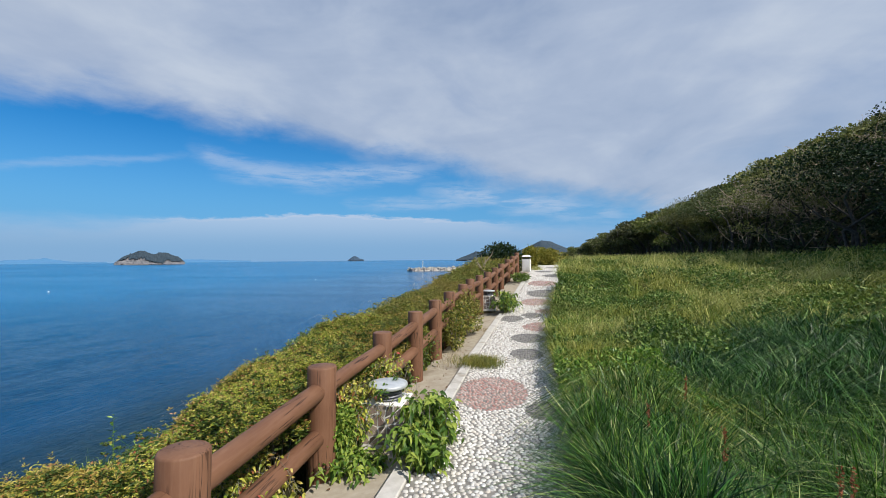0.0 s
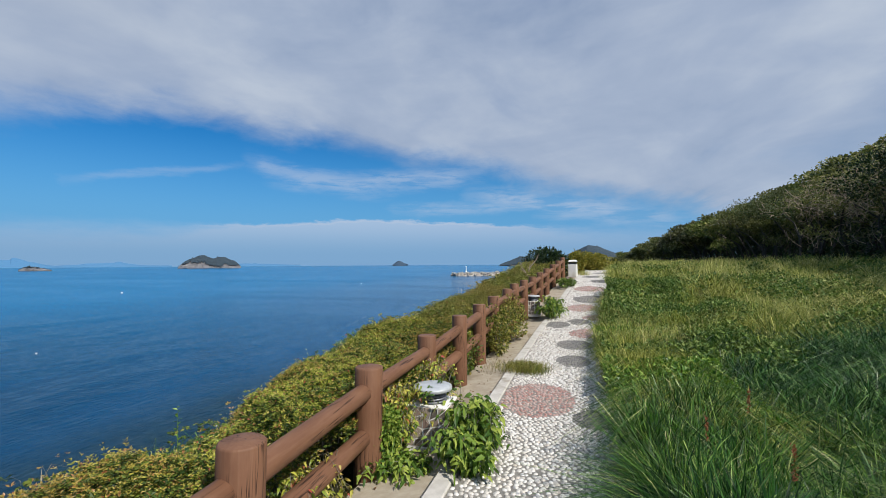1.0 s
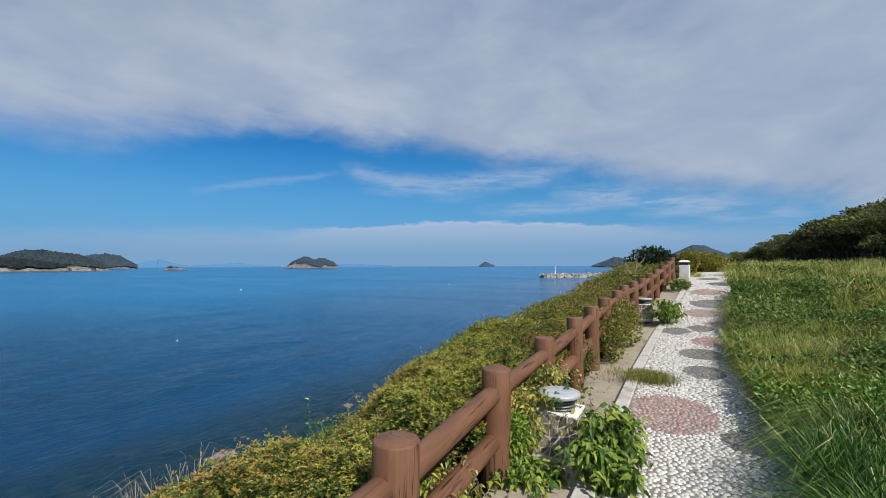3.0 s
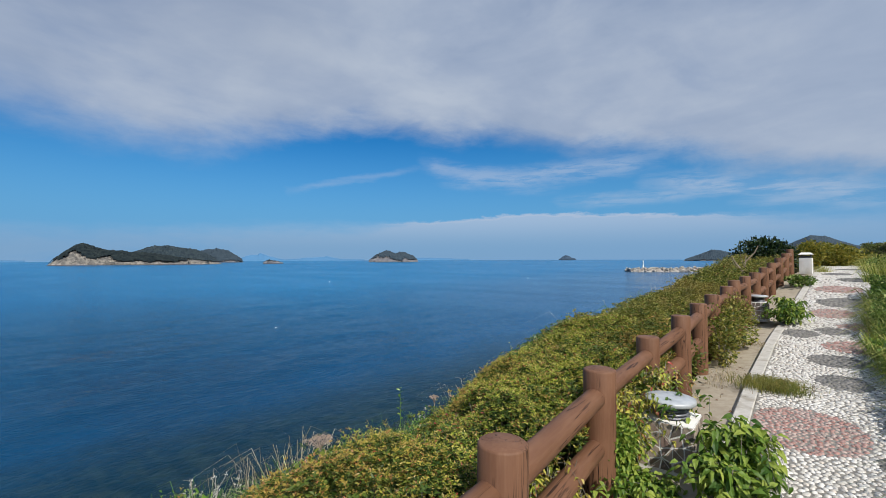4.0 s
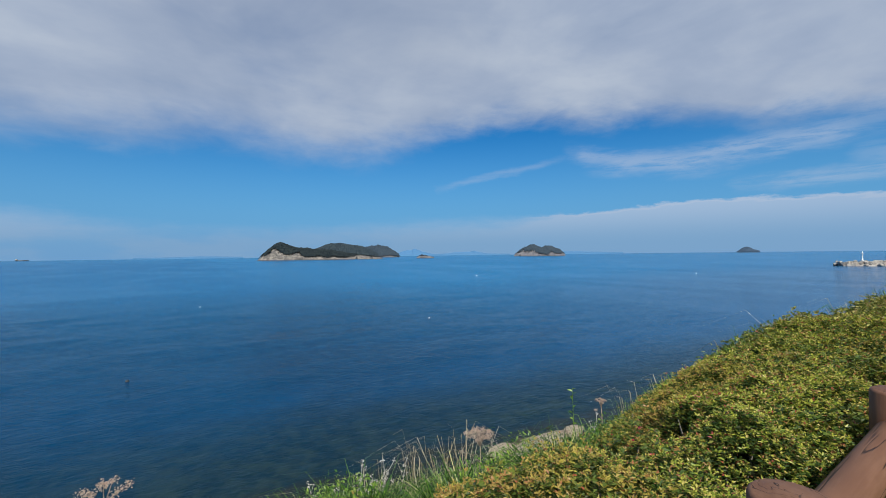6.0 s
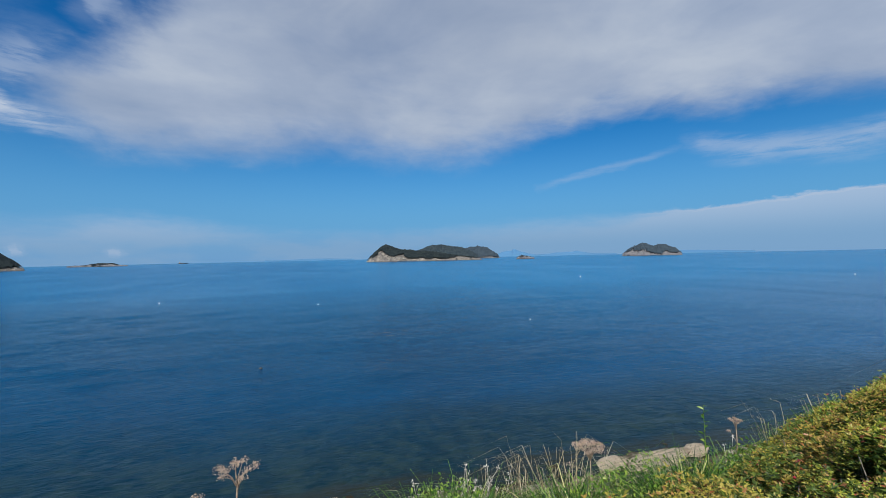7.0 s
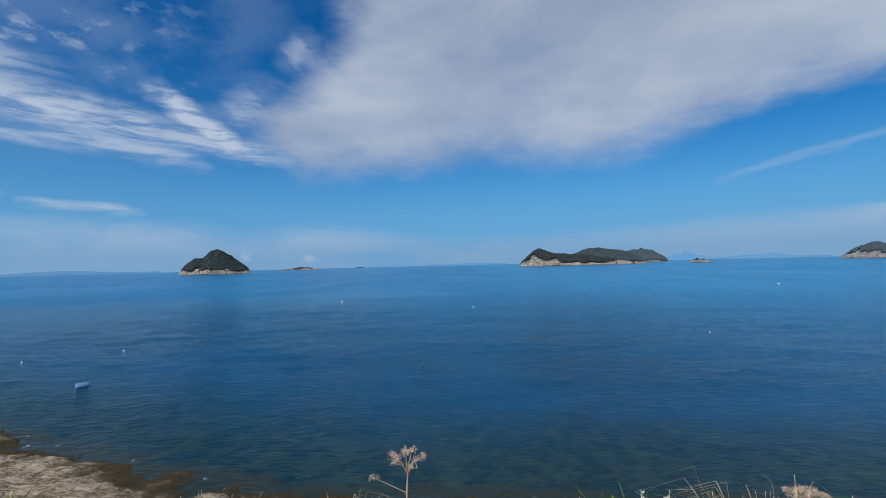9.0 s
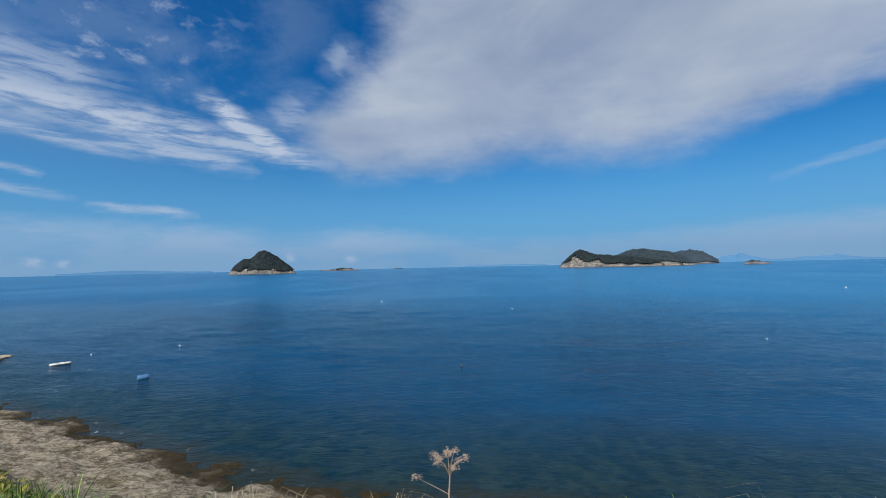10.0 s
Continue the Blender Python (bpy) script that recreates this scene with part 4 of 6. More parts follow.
# ---- path lamps: mosaic pedestal with a disc cap ----
def path_lamp(place, label, turn):
    lamp = thing("path_lamp", label, "path lamp", place, "lamps along the path", turn=turn)
    half, tall = 0.190, 0.345
    part("pedestal", block(bmesh.new(), (-half, -half, -0.06), (half, half, tall), 0.012), M_GROUT, lamp, "square pillar of pale grout", smooth=False)
    part("neck", lathe(bmesh.new(), [(0.105, tall), (0.105, 0.455), (0.095, 0.46)], 24), M_DARK_METAL, lamp, "dark round neck")
    for k in range(4):
        z0 = tall + 0.012 + 0.026 * k
        part("louvre", lathe(bmesh.new(), [(0.106, z0 + 0.010), (0.128, z0), (0.130, z0 + 0.003), (0.106, z0 + 0.014)], 28), M_LOUVRE, lamp, "grey louvre ring")
    part("cap", lathe(bmesh.new(), [(0.150, 0.450), (0.172, 0.452), (0.177, 0.460), (0.177, 0.474), (0.172, 0.484), (0.12, 0.492), (0.04, 0.496), (0.008, 0.497)], 36), M_CAP, lamp, "round pale metal cap")
    q = random.Random(3)
    cols, rows = 5, 4
    for side in range(4):
        spin = Matrix.Rotation(side * math.pi / 2, 4, "Z")
        grid = [[((c / cols - 0.5) * 2 * half + (q.uniform(-0.024, 0.024) if 0 < c < cols else 0), r * tall / rows + (q.uniform(-0.026, 0.026) if 0 < r < rows else 0)) for r in range(rows + 1)] for c in range(cols + 1)]
        for c in range(cols):
            for r in range(rows):
                k4 = [grid[c][r], grid[c + 1][r], grid[c + 1][r + 1], grid[c][r + 1]]
                cut = q.random()
                pieces = [k4] if cut < 0.35 else ([k4[:3], [k4[0], k4[2], k4[3]]] if cut < 0.68 else [[k4[0], k4[1], k4[3]], k4[1:]])
                for cor in pieces:
                    mx, mz = sum(p[0] for p in cor) / len(cor), sum(p[1] for p in cor) / len(cor)
                    away = [max(math.hypot(p[0] - mx, p[1] - mz), 0.001) for p in cor]
                    cor = [(mx + (p[0] - mx) * (1 - 0.0075 / d), mz + (p[1] - mz) * (1 - 0.0075 / d)) for p, d in zip(cor, away)]
                    bm = bmesh.new()
                    out = 0.0025 * q.uniform(0.6, 1.3)
                    ins = [bm.verts.new(spin @ Vector((px_, -half + 0.004, pz_))) for px_, pz_ in cor]
                    outs = [bm.verts.new(spin @ Vector((mx + (px_ - mx) * 0.95, -half - out, mz + (pz_ - mz) * 0.95))) for px_, pz_ in cor]
                    bm.faces.new(outs)
                    for a in range(len(cor)):
                        bm.faces.new((ins[a], ins[(a + 1) % len(cor)], outs[(a + 1) % len(cor)], outs[a]))
                    part("stone_shard", bm, M_SHARD, lamp, smooth=False)
    return lamp


lamp_1 = path_lamp((0.536, 4.39, -0.035), "square path lamp of stone mosaic, round pale cap, overgrown by vines", 0)
lamp_2 = copy_thing(lamp_1, pose(0.655, 12.17, 0.225, 0, 0, 180))
tagged(lamp_2, "low square mosaic path lamp with pale cap beside a weedy shrub")


# ---- plants ----
def canopy(x, y):
    """Top of the low shrub belt on the seaward side, above sea side ground."""
    s = np.asarray(x, float) - shift_x(y)
    top = np.interp(s, [-4.2, -3.0, -2.2, -1.5, -0.8, -0.1, 0.15, 0.30], [-2.6, -1.15, -0.42, 0.10, 0.42, 0.60, 0.50, 0.22])
    swell_ = 0.42 * sstep((np.asarray(y, float) - 3.2) / 4.5) * sstep((-s - 0.3) / 1.2)
    dip_ = 0.68 * sstep((4.4 - np.asarray(y, float)) / 2.4) * sstep((-s - 0.4) / 0.8) + 0.22 * sstep((7.5 - np.asarray(y, float)) / 3.0) * sstep((-s - 1.0) / 0.8)
    return top + swell_ - dip_ + path_z(y) * 0.97


def bumpy(x, y, scale, seed=0.0):
    return np.array([noise.fractal(Vector((a * scale, b * scale, seed)), 1.0, 2.0, 3) for a, b in zip(x, y)])


def shrub_layer(n, x0, x1, y0, y1, size, seed, depth=0.36, amp=0.30, per=7):
    """Leaflets in small sprays over the top of the shrubs."""
    r = np.random.default_rng(seed)
    m = n // per
    y = r.uniform(y0, y1, m)
    x = r.uniform(x0, x1, m) + shift_x(y)
    b = bumpy(x, y, 1.3, seed) * amp + bumpy(x, y, 3.6, seed + 3) * amp * 0.55
    b = np.minimum(b, 0.16)
    z = canopy(x, y) + b - r.exponential(depth * 0.42, m) + (r.uniform(0, 1, m) < 0.03) * r.uniform(0.01, 0.05, m)
    c = np.repeat(np.stack([x, y, z], 1), per, 0)
    a = np.repeat(r.uniform(0, 6.28, m), per) + np.tile(np.arange(per) * 6.28 / per, m) + r.normal(0, 0.35, m * per)
    d = np.stack([np.cos(a), np.sin(a), r.uniform(-0.1, 0.75, m * per)], 1)
    s_ = np.repeat(r.uniform(0.65, 1.2, m), per) * r.uniform(0.75, 1.15, m * per) * size
    return leaves(c + d * s_[:, None] * 0.12, d, s_, 0.22, 0.27, seed)


def shoots(n, x0, x1, y0, y1, size, seed, full=True, nodes=4, per=4, amp=0.22):
    """Upright young shoots over the shrubs: whorls of narrow leaves along a short stem, the youngest at the tip.
    Returns the older leaves and the young leaves."""
    r = np.random.default_rng(seed)
    y = r.uniform(y0, y1, n)
    x = r.uniform(x0, x1, n) + shift_x(y)
    b = np.minimum(bumpy(x, y, 1.2, seed) * amp + bumpy(x, y, 3.4, seed + 3) * amp * 0.5, 0.14)
    stray = (r.uniform(0, 1, n) < 0.035) * r.uniform(0.03, 0.11, n)
    long_ = size * r.uniform(1.6, 3.2, n) + stray
    foot = np.stack([x, y, canopy(x, y) + b - r.exponential(0.055, n) - long_ * 0.75 + stray], 1)
    ax = np.stack([r.normal(-0.05, 0.42, n), r.normal(-0.05, 0.42, n), np.ones(n)], 1)
    ax /= np.linalg.norm(ax, axis=1, keepdims=True)
    a0 = r.uniform(0, 6.28, n)
    grow = r.uniform(0.7, 1.25, n)
    sets = []
    for k in range(nodes):
        u = (k + 0.4) / nodes
        for j in range(per):
            a = a0 + 2.4 * k + j * 6.283 / per + r.normal(0, 0.3, n)
            d = np.stack([np.cos(a), np.sin(a), np.full(n, 0.05 + 0.75 * u * u) + r.normal(0, 0.18, n)], 1)
            sets.append((foot + ax * (long_ * u)[:, None] + r.normal(0, size * 0.12, (n, 3)), d + ax * 0.25, grow * size * (1.15 - 0.45 * u) * r.uniform(0.75, 1.2, n), k))
    old = [q for q in sets if q[3] < nodes - 2]
    young = [q for q in sets if q[3] >= nodes - 2]
    out = []
    for i, group in enumerate((old, young)):
        p_, d_, s_ = (np.concatenate([q[m] for q in group]) for m in range(3))
        out.append(full_leaves(p_, d_, s_, 0.22, 0.19, seed + i) if full and i else leaves(p_, d_, s_, 0.22, 0.21, seed + i))
    return out


near_old, near_young = shoots(8600, -1.95, 0.20, 1.1, 3.3, 0.022, 21)
mid_old, mid_young = shoots(7600, -2.0, 0.20, 3.3, 5.0, 0.026, 28, False)
off_old, off_young = shoots(5200, -2.3, 0.20, 5.0, 7.2, 0.037, 26, False)
v, f = joined(shrub_layer(62000, -1.9, 0.20, 1.15, 7.2, 0.027, 22, 0.55), shrub_layer(12000, -2.6, -1.7, 3.2, 9.0, 0.038, 27), near_old, mid_old, off_old)
shrubs = mesh_thing("shrub_belt", raw_mesh("shrub_belt", v, f, M_LEAF_ROSE), "dense low beach-rose shrubs with yellowing green leaves and red tips", "shrubs", "stuff")
v, f = joined(near_young, mid_young, off_young)
mesh_thing("young_shoots", raw_mesh("young_shoots", v, f, M_LEAF_TIP), "yellow-green young shoots with reddish tips", "", "stuff", shrubs)
far_a, far_b, far_c = shoots(5200, -2.7, 0.18, 7.2, 13.0, 0.058, 23, False, 3, 4), shoots(3000, -3.4, 0.15, 13.0, 27.0, 0.095, 24, False, 3, 4), shoots(900, -4.0, 0.2, 27.0, 40.0, 0.15, 25, False, 3, 4)
v, f = joined(shrub_layer(20000, -2.7, 0.18, 7.2, 13.0, 0.055, 23), shrub_layer(14000, -3.4, 0.15, 13.0, 27.0, 0.085, 24), shrub_layer(6000, -4.0, 0.2, 27.0, 40.0, 0.14, 25), far_a[0], far_a[1], far_b[0], far_b[1], far_c[0], far_c[1])
mesh_thing("shrub_belt_beyond", raw_mesh("shrub_belt_beyond", v, f, M_LEAF_FAR), "dense low shrubs with olive and yellow leaves along the cliff edge", "shrubs", "stuff")

# stems inside the near shrubs
r = np.random.default_rng(31)
items = []
for i in range(420):
    yy = r.uniform(1.2, 9)
    xx = r.uniform(-2.2, 0.15)
    zt = float(canopy(xx, yy)) - r.uniform(0.05, 0.2)
    zb = float(land(xx, yy)) - 0.02
    a, b = r.uniform(-0.2, 0.2, 2)
    items.append(tube([(xx, yy, zb), (xx + a * 0.6, yy + b * 0.6, (zb + zt) / 2), (xx + a, yy + b, zt)], [0.006, 0.005, 0.002], 4))
v, f = joined(*items)
mesh_thing("stems", raw_mesh("stems", v, f, M_BARK, True), "thin brown stems within the shrubs", "", "stuff", shrubs)

# red hips and blossoms dotted through the near shrubs
bm = bmesh.new()
bmesh.ops.create_icosphere(bm, subdivisions=1, radius=0.5)
hip = mesh_of("rose_hip", bm, M_RED_FRUIT)
for i in range(24):
    yy = r.uniform(2.6, 6.5)
    xx = r.uniform(-1.5, -0.05)
    ob = new("rose_hip", hip)
    ob.parent = shrubs
    ob.matrix_local = pose(xx, yy, float(canopy(xx, yy)) + r.uniform(-0.06, 0.01), 0, 0, r.uniform(0, 360)) @ Matrix.Diagonal((0.014, 0.014, 0.012, 1))


for i in range(9):
    yy, xx = r.uniform(2.0, 4.4), r.uniform(-1.5, -0.3)
    a = np.arange(5) * 1.2566
    d = np.stack([np.cos(a), np.sin(a), np.full(5, 0.5)], 1)
    v, f = leaves(np.zeros((5, 3)), d, np.full(5, 0.024), 0.1, 0.42, 400 + i)
    ob = mesh_thing("blossom", raw_mesh("blossom", v, f, M_PETAL), "small magenta rose blossom", "", "", shrubs)
    ob.matrix_local = pose(xx, yy, float(canopy(xx, yy)) + r.uniform(0.0, 0.03))


def grass_patch(n, x0, x1, y0, y1, h0, h1, width, seed, lean=0.6, wind=(-0.08, 0.03), keep=None, per=12, tuft_r=0.05, floor_z=None):
    """Grass in tussocks, each fanning out from its own root."""
    q = np.random.default_rng(seed)
    m = n // per
    y = q.uniform(y0, y1, m)
    x = q.uniform(x0, x1, m) + shift_x(y)
    if keep is not None:
        k = keep(x, y, q)
        x, y = x[k], y[k]
        m = len(x)
    tall = 0.50 + 0.95 * np.clip(bumpy(x, y, 1.3, seed) * 1.1 + 0.45, 0, 1)
    tall *= q.uniform(0.75, 1.15, m)
    turn = q.normal(0, 0.52, (m, 2))
    x, y, tall, turn = np.repeat(x, per), np.repeat(y, per), np.repeat(tall, per), np.repeat(turn, per, 0)
    a = q.uniform(0, 6.28, m * per)
    rr = np.sqrt(q.uniform(0, 1, m * per))
    tr = tuft_r * (1 + width * 20)
    x, y = x + np.cos(a) * rr * tr, y + np.sin(a) * rr * tr
    h = q.uniform(h0, h1, m * per) * tall
    out = np.stack([np.cos(a), np.sin(a)], 1) * (rr * lean * q.uniform(0.35, 1.25, m * per))[:, None] + turn
    return blades(np.stack([x, y, (land(x, y) if floor_z is None else floor_z(x, y)) - 0.02], 1), h, q.uniform(0.55, 1.3, m * per) * width, 0.12, wind, seed, out, y0 >= 6.0 or width < 0.0046, -2.7 < y0 < 3.5 and x0 > -1.8)


# tall meadow on the landward side
v, f = joined(grass_patch(26000, 2.30, 5.8, 1.0, 3.6, 0.24, 0.46, 0.0075, 41, 2.2, per=7),
              grass_patch(12000, 2.30, 5.8, 1.0, 4.2, 0.28, 0.50, 0.005, 39, 1.9, per=8),
              grass_patch(12000, 2.30, 2.85, 0.9, 3.8, 0.36, 0.54, 0.0075, 47, 1.2, (0.0, 0.0)),
              grass_patch(15000, 2.7, 6.2, 3.3, 5.2, 0.24, 0.42, 0.0075, 60, 1.9, per=6),
              grass_patch(7000, 2.22, 2.70, 2.8, 4.4, 0.34, 0.50, 0.0075, 61, 1.6, (-0.05, 0.0), per=7),
              grass_patch(9000, 2.24, 3.0, 3.6, 6.0, 0.32, 0.50, 0.0075, 49, 0.8, (-0.06, 0.0)),
              grass_patch(6000, 2.2, 9.0, -3.0, 1.2, 0.25, 0.5, 0.022, 40, 0.9),
              grass_patch(6000, 9.0, 12.0, 4.0, 10.0, 0.3, 0.5, 0.020, 45, 0.9))
meadow = mesh_thing("meadow_grass", raw_mesh("meadow_grass", v, f, M_GRASS), "tall lush green meadow grass leaning over the path edge", "grass", "stuff")
v, f = joined(grass_patch(9000, 2.34, 2.75, 0.6, 3.2, 0.46, 0.62, 0.010, 58, 0.7, (0.03, 0.0)),
              grass_patch(15000, 2.9, 5.4, 5.0, 7.0, 0.22, 0.40, 0.0085, 57, 1.9, per=6),
              grass_patch(16000, 3.2, 7.5, 6.2, 8.6, 0.22, 0.40, 0.010, 42, 1.7, per=6),
              grass_patch(12000, 5.8, 9.5, 2.0, 7.0, 0.30, 0.52, 0.012, 38, 1.3))
mesh_thing("lush_grass", raw_mesh("lush_grass", v, f, M_GRASS_DEEP), "deep green long-bladed grass in the middle of the meadow", "grass", "stuff")
v, f = joined(grass_patch(4000, 2.2, 2.6, 6.0, 9.0, 0.32, 0.46, 0.010, 48, 0.7, (-0.06, 0.0)),
              grass_patch(8000, 2.4, 3.3, 4.2, 7.0, 0.28, 0.44, 0.006, 54, 1.4),
              grass_patch(26000, 2.12, 9.0, 7.8, 14.0, 0.22, 0.46, 0.014, 43, 1.1),
              grass_patch(24000, 2.1, 11.5, 14.0, 30.0, 0.25, 0.5, 0.022, 44, 0.9),
              grass_patch(5000, 8.5, 12.0, 9.0, 14.0, 0.3, 0.5, 0.020, 55, 0.9),
              grass_patch(14000, 2.1, 13.0, 30.0, 80.0, 0.25, 0.5, 0.05, 46, 0.6))
mesh_thing("olive_grass", raw_mesh("olive_grass", v, f, M_GRASS_OLIVE), "olive-green meadow grass with yellowing patches further along the path", "grass", "stuff")
pale = lambda x, y, q: bumpy(x, y, 0.35, 5.0) + q.uniform(-0.25, 0.25, len(x)) > -0.10
v, f = joined(grass_patch(30000, 2.5, 6.5, 8.2, 13.0, 0.34, 0.52, 0.0045, 51, 1.0, (-0.12, 0.05), pale, 16, 0.14),
              grass_patch(14000, 6.2, 9.5, 7.0, 11.5, 0.36, 0.54, 0.007, 53, 1.0, (-0.12, 0.05), pale, 16, 0.14),
              grass_patch(30000, 2.3, 11.0, 12.0, 34.0, 0.40, 0.62, 0.011, 52, 0.6, (-0.12, 0.05), pale, 16, 0.12))
mesh_thing("seeding_grass", raw_mesh("seeding_grass", v, f, M_GRASS_PALE), "pale yellow-green seeding grass in drifts over the meadow", "grass", "stuff")


# broad-leaved weeds in the meadow
def weed_points(n, x0, x1, y0, y1, h, seed, thr=0.0):
    q = np.random.default_rng(seed)
    y = q.uniform(y0, y1, n)
    x = q.uniform(x0, x1, n) + shift_x(y)
    b = bumpy(x, y, 0.55, seed)
    k = b > thr
    x, y, b = x[k], y[k], b[k]
    z = land(x, y) + h * np.clip(0.55 + b * 0.7, 0.3, 1.2) * q.uniform(0.35, 1.0, len(x)) ** 0.5
    return np.stack([x, y, z], 1), q


p, q = weed_points(46000, 2.15, 4.2, 6.5, 16.0, 0.56, 61, -0.12)
l1 = leaves(p, np.tile([[-0.2, -0.2, 0.5]], (len(p), 1)), q.uniform(0.03, 0.07, len(p)), 0.6, 0.34, 61)
p, q = weed_points(30000, 2.2, 11.0, 13.0, 34.0, 0.5, 62, 0.05)
l2 = leaves(p, np.tile([[-0.2, -0.2, 0.5]], (len(p), 1)), q.uniform(0.06, 0.12, len(p)), 0.6, 0.34, 62)
p, q = weed_points(26000, 5.6, 12.0, 5.5, 16.0, 0.66, 63, -0.12)
l3 = leaves(p, np.tile([[-0.2, -0.2, 0.5]], (len(p), 1)), q.uniform(0.04, 0.09, len(p)), 0.6, 0.34, 63)
p, q = weed_points(30000, 2.10, 3.3, 4.6, 10.5, 0.50, 64, -0.14)
l4 = leaves(p, np.tile([[-0.25, -0.2, 0.4]], (len(p), 1)), q.uniform(0.03, 0.065, len(p)), 0.6, 0.27, 64)
p, q = weed_points(26000, 3.4, 7.5, 7.0, 12.0, 0.52, 65, 0.02)
l5 = leaves(p, np.tile([[-0.25, -0.2, 0.4]], (len(p), 1)), q.uniform(0.035, 0.08, len(p)), 0.6, 0.32, 65)
mesh_thing("edge_weeds", raw_mesh("edge_weeds", *l4, M_LEAF_EDGE), "bright green leafy weeds crowding the path edge", "weeds", "stuff")
v, f = l3
mesh_thing("dark_weeds", raw_mesh("dark_weeds", v, f, M_LEAF_WEED), "green leafy weeds between meadow and hillside", "weeds", "stuff")
v, f = joined(l1, l2, l5)
mesh_thing("meadow_weeds", raw_mesh("meadow_weeds", v, f, M_LEAF_WEED), "broad-leaved green weeds mixed into the meadow", "weeds", "stuff")

# rusty flower spikes standing in the near grass
for i, (sx, sy, sh) in enumerate(((2.86, 3.35, 0.60), (3.20, 3.0, 0.56), (3.28, 3.05, 0.54), (2.42, 2.55, 0.50), (2.95, 2.5, 0.56), (3.1, 2.35, 0.60), (2.7, 2.7, 0.52), (3.6, 3.2, 0.58), (2.6, 3.9, 0.55), (3.0, 4.4, 0.60))):
    spike = thing("flower_spike", "thin rust-red dock flower spike in green grass", "flower spike", (sx, sy, float(land(sx, sy))), "rusty flower spikes")
    v, f = tube([(0, 0, 0), (0.01, 0, sh * 0.6), (0.0, 0.01, sh)], [0.003, 0.003, 0.002], 5)
    tagged(mesh_thing("stalk", raw_mesh("stalk", v, f, M_GRASS, True), "", "", "", spike))
    q = np.random.default_rng(70 + i)
    n = 90
    pp = np.stack([q.normal(0, 0.006, n), q.normal(0, 0.006, n), q.uniform(sh * 0.72, sh * 1.02, n)], 1)
    v, f = leaves(pp, np.tile([[0, 0, 0.6]], (n, 1)), q.uniform(0.008, 0.016, n), 0.5, 0.4, 70 + i)
    mesh_thing("flower_head", raw_mesh("flower_head", v, f, M_RUST), "rust-red seed head", "", "", spike)


def leafy_clump(name, label, category, place, radii, n, size, mat, seed, stems=14, outward=1.0, droop=0.0, wide=0.36):
    """A shrub of stems and single leaves gathered in a few uneven lobes."""
    q = np.random.default_rng(seed)
    ob = thing(name, label, category, place)
    rx, ry, rz = radii
    items, pts, dirs = [], [], []
    lobes = [(q.uniform(-0.5, 0.5) * rx, q.uniform(-0.5, 0.5) * ry, q.uniform(0.35, 0.75) * rz, q.uniform(0.42, 0.68)) for _ in range(stems)]
    for lx, ly, lz, lr in lobes:
        items.append(tube([(lx * 0.2, ly * 0.2, -0.02), (lx * 0.55, ly * 0.55, lz * 0.6), (lx, ly, lz)], [0.012 * rz + 0.003, 0.008 * rz + 0.002, 0.002], 5))
        m = n // stems
        d = q.normal(0, 1, (m, 3))
        d /= np.linalg.norm(d, axis=1, keepdims=True)
        rad_ = q.uniform(0.45, 1.0, (m, 1)) ** 0.5 * lr
        c = np.array([[lx, ly, lz]]) + d * rad_ * np.array([[rx, ry, rz * 0.75]])
        c[:, 2] = np.maximum(c[:, 2], 0.01 + q.uniform(0, 0.05, m))
        pts.append(c)
        dirs.append(d * outward + np.array([[0, 0, 0.25 - droop]]))
    v, f = joined(*items)
    mesh_thing("stems", raw_mesh("stems", v, f, M_BARK, True), "thin woody stems", "", "stuff", ob)
    pts, dirs = np.concatenate(pts), np.concatenate(dirs)
    v, f = (full_leaves if wide < 0.3 else leaves)(pts, dirs, q.uniform(0.6, 1.3, len(pts)) * size, 0.5, wide, seed)
    mesh_thing("leaves", raw_mesh("leaves", v, f, mat), "", "", "", ob)
    return ob


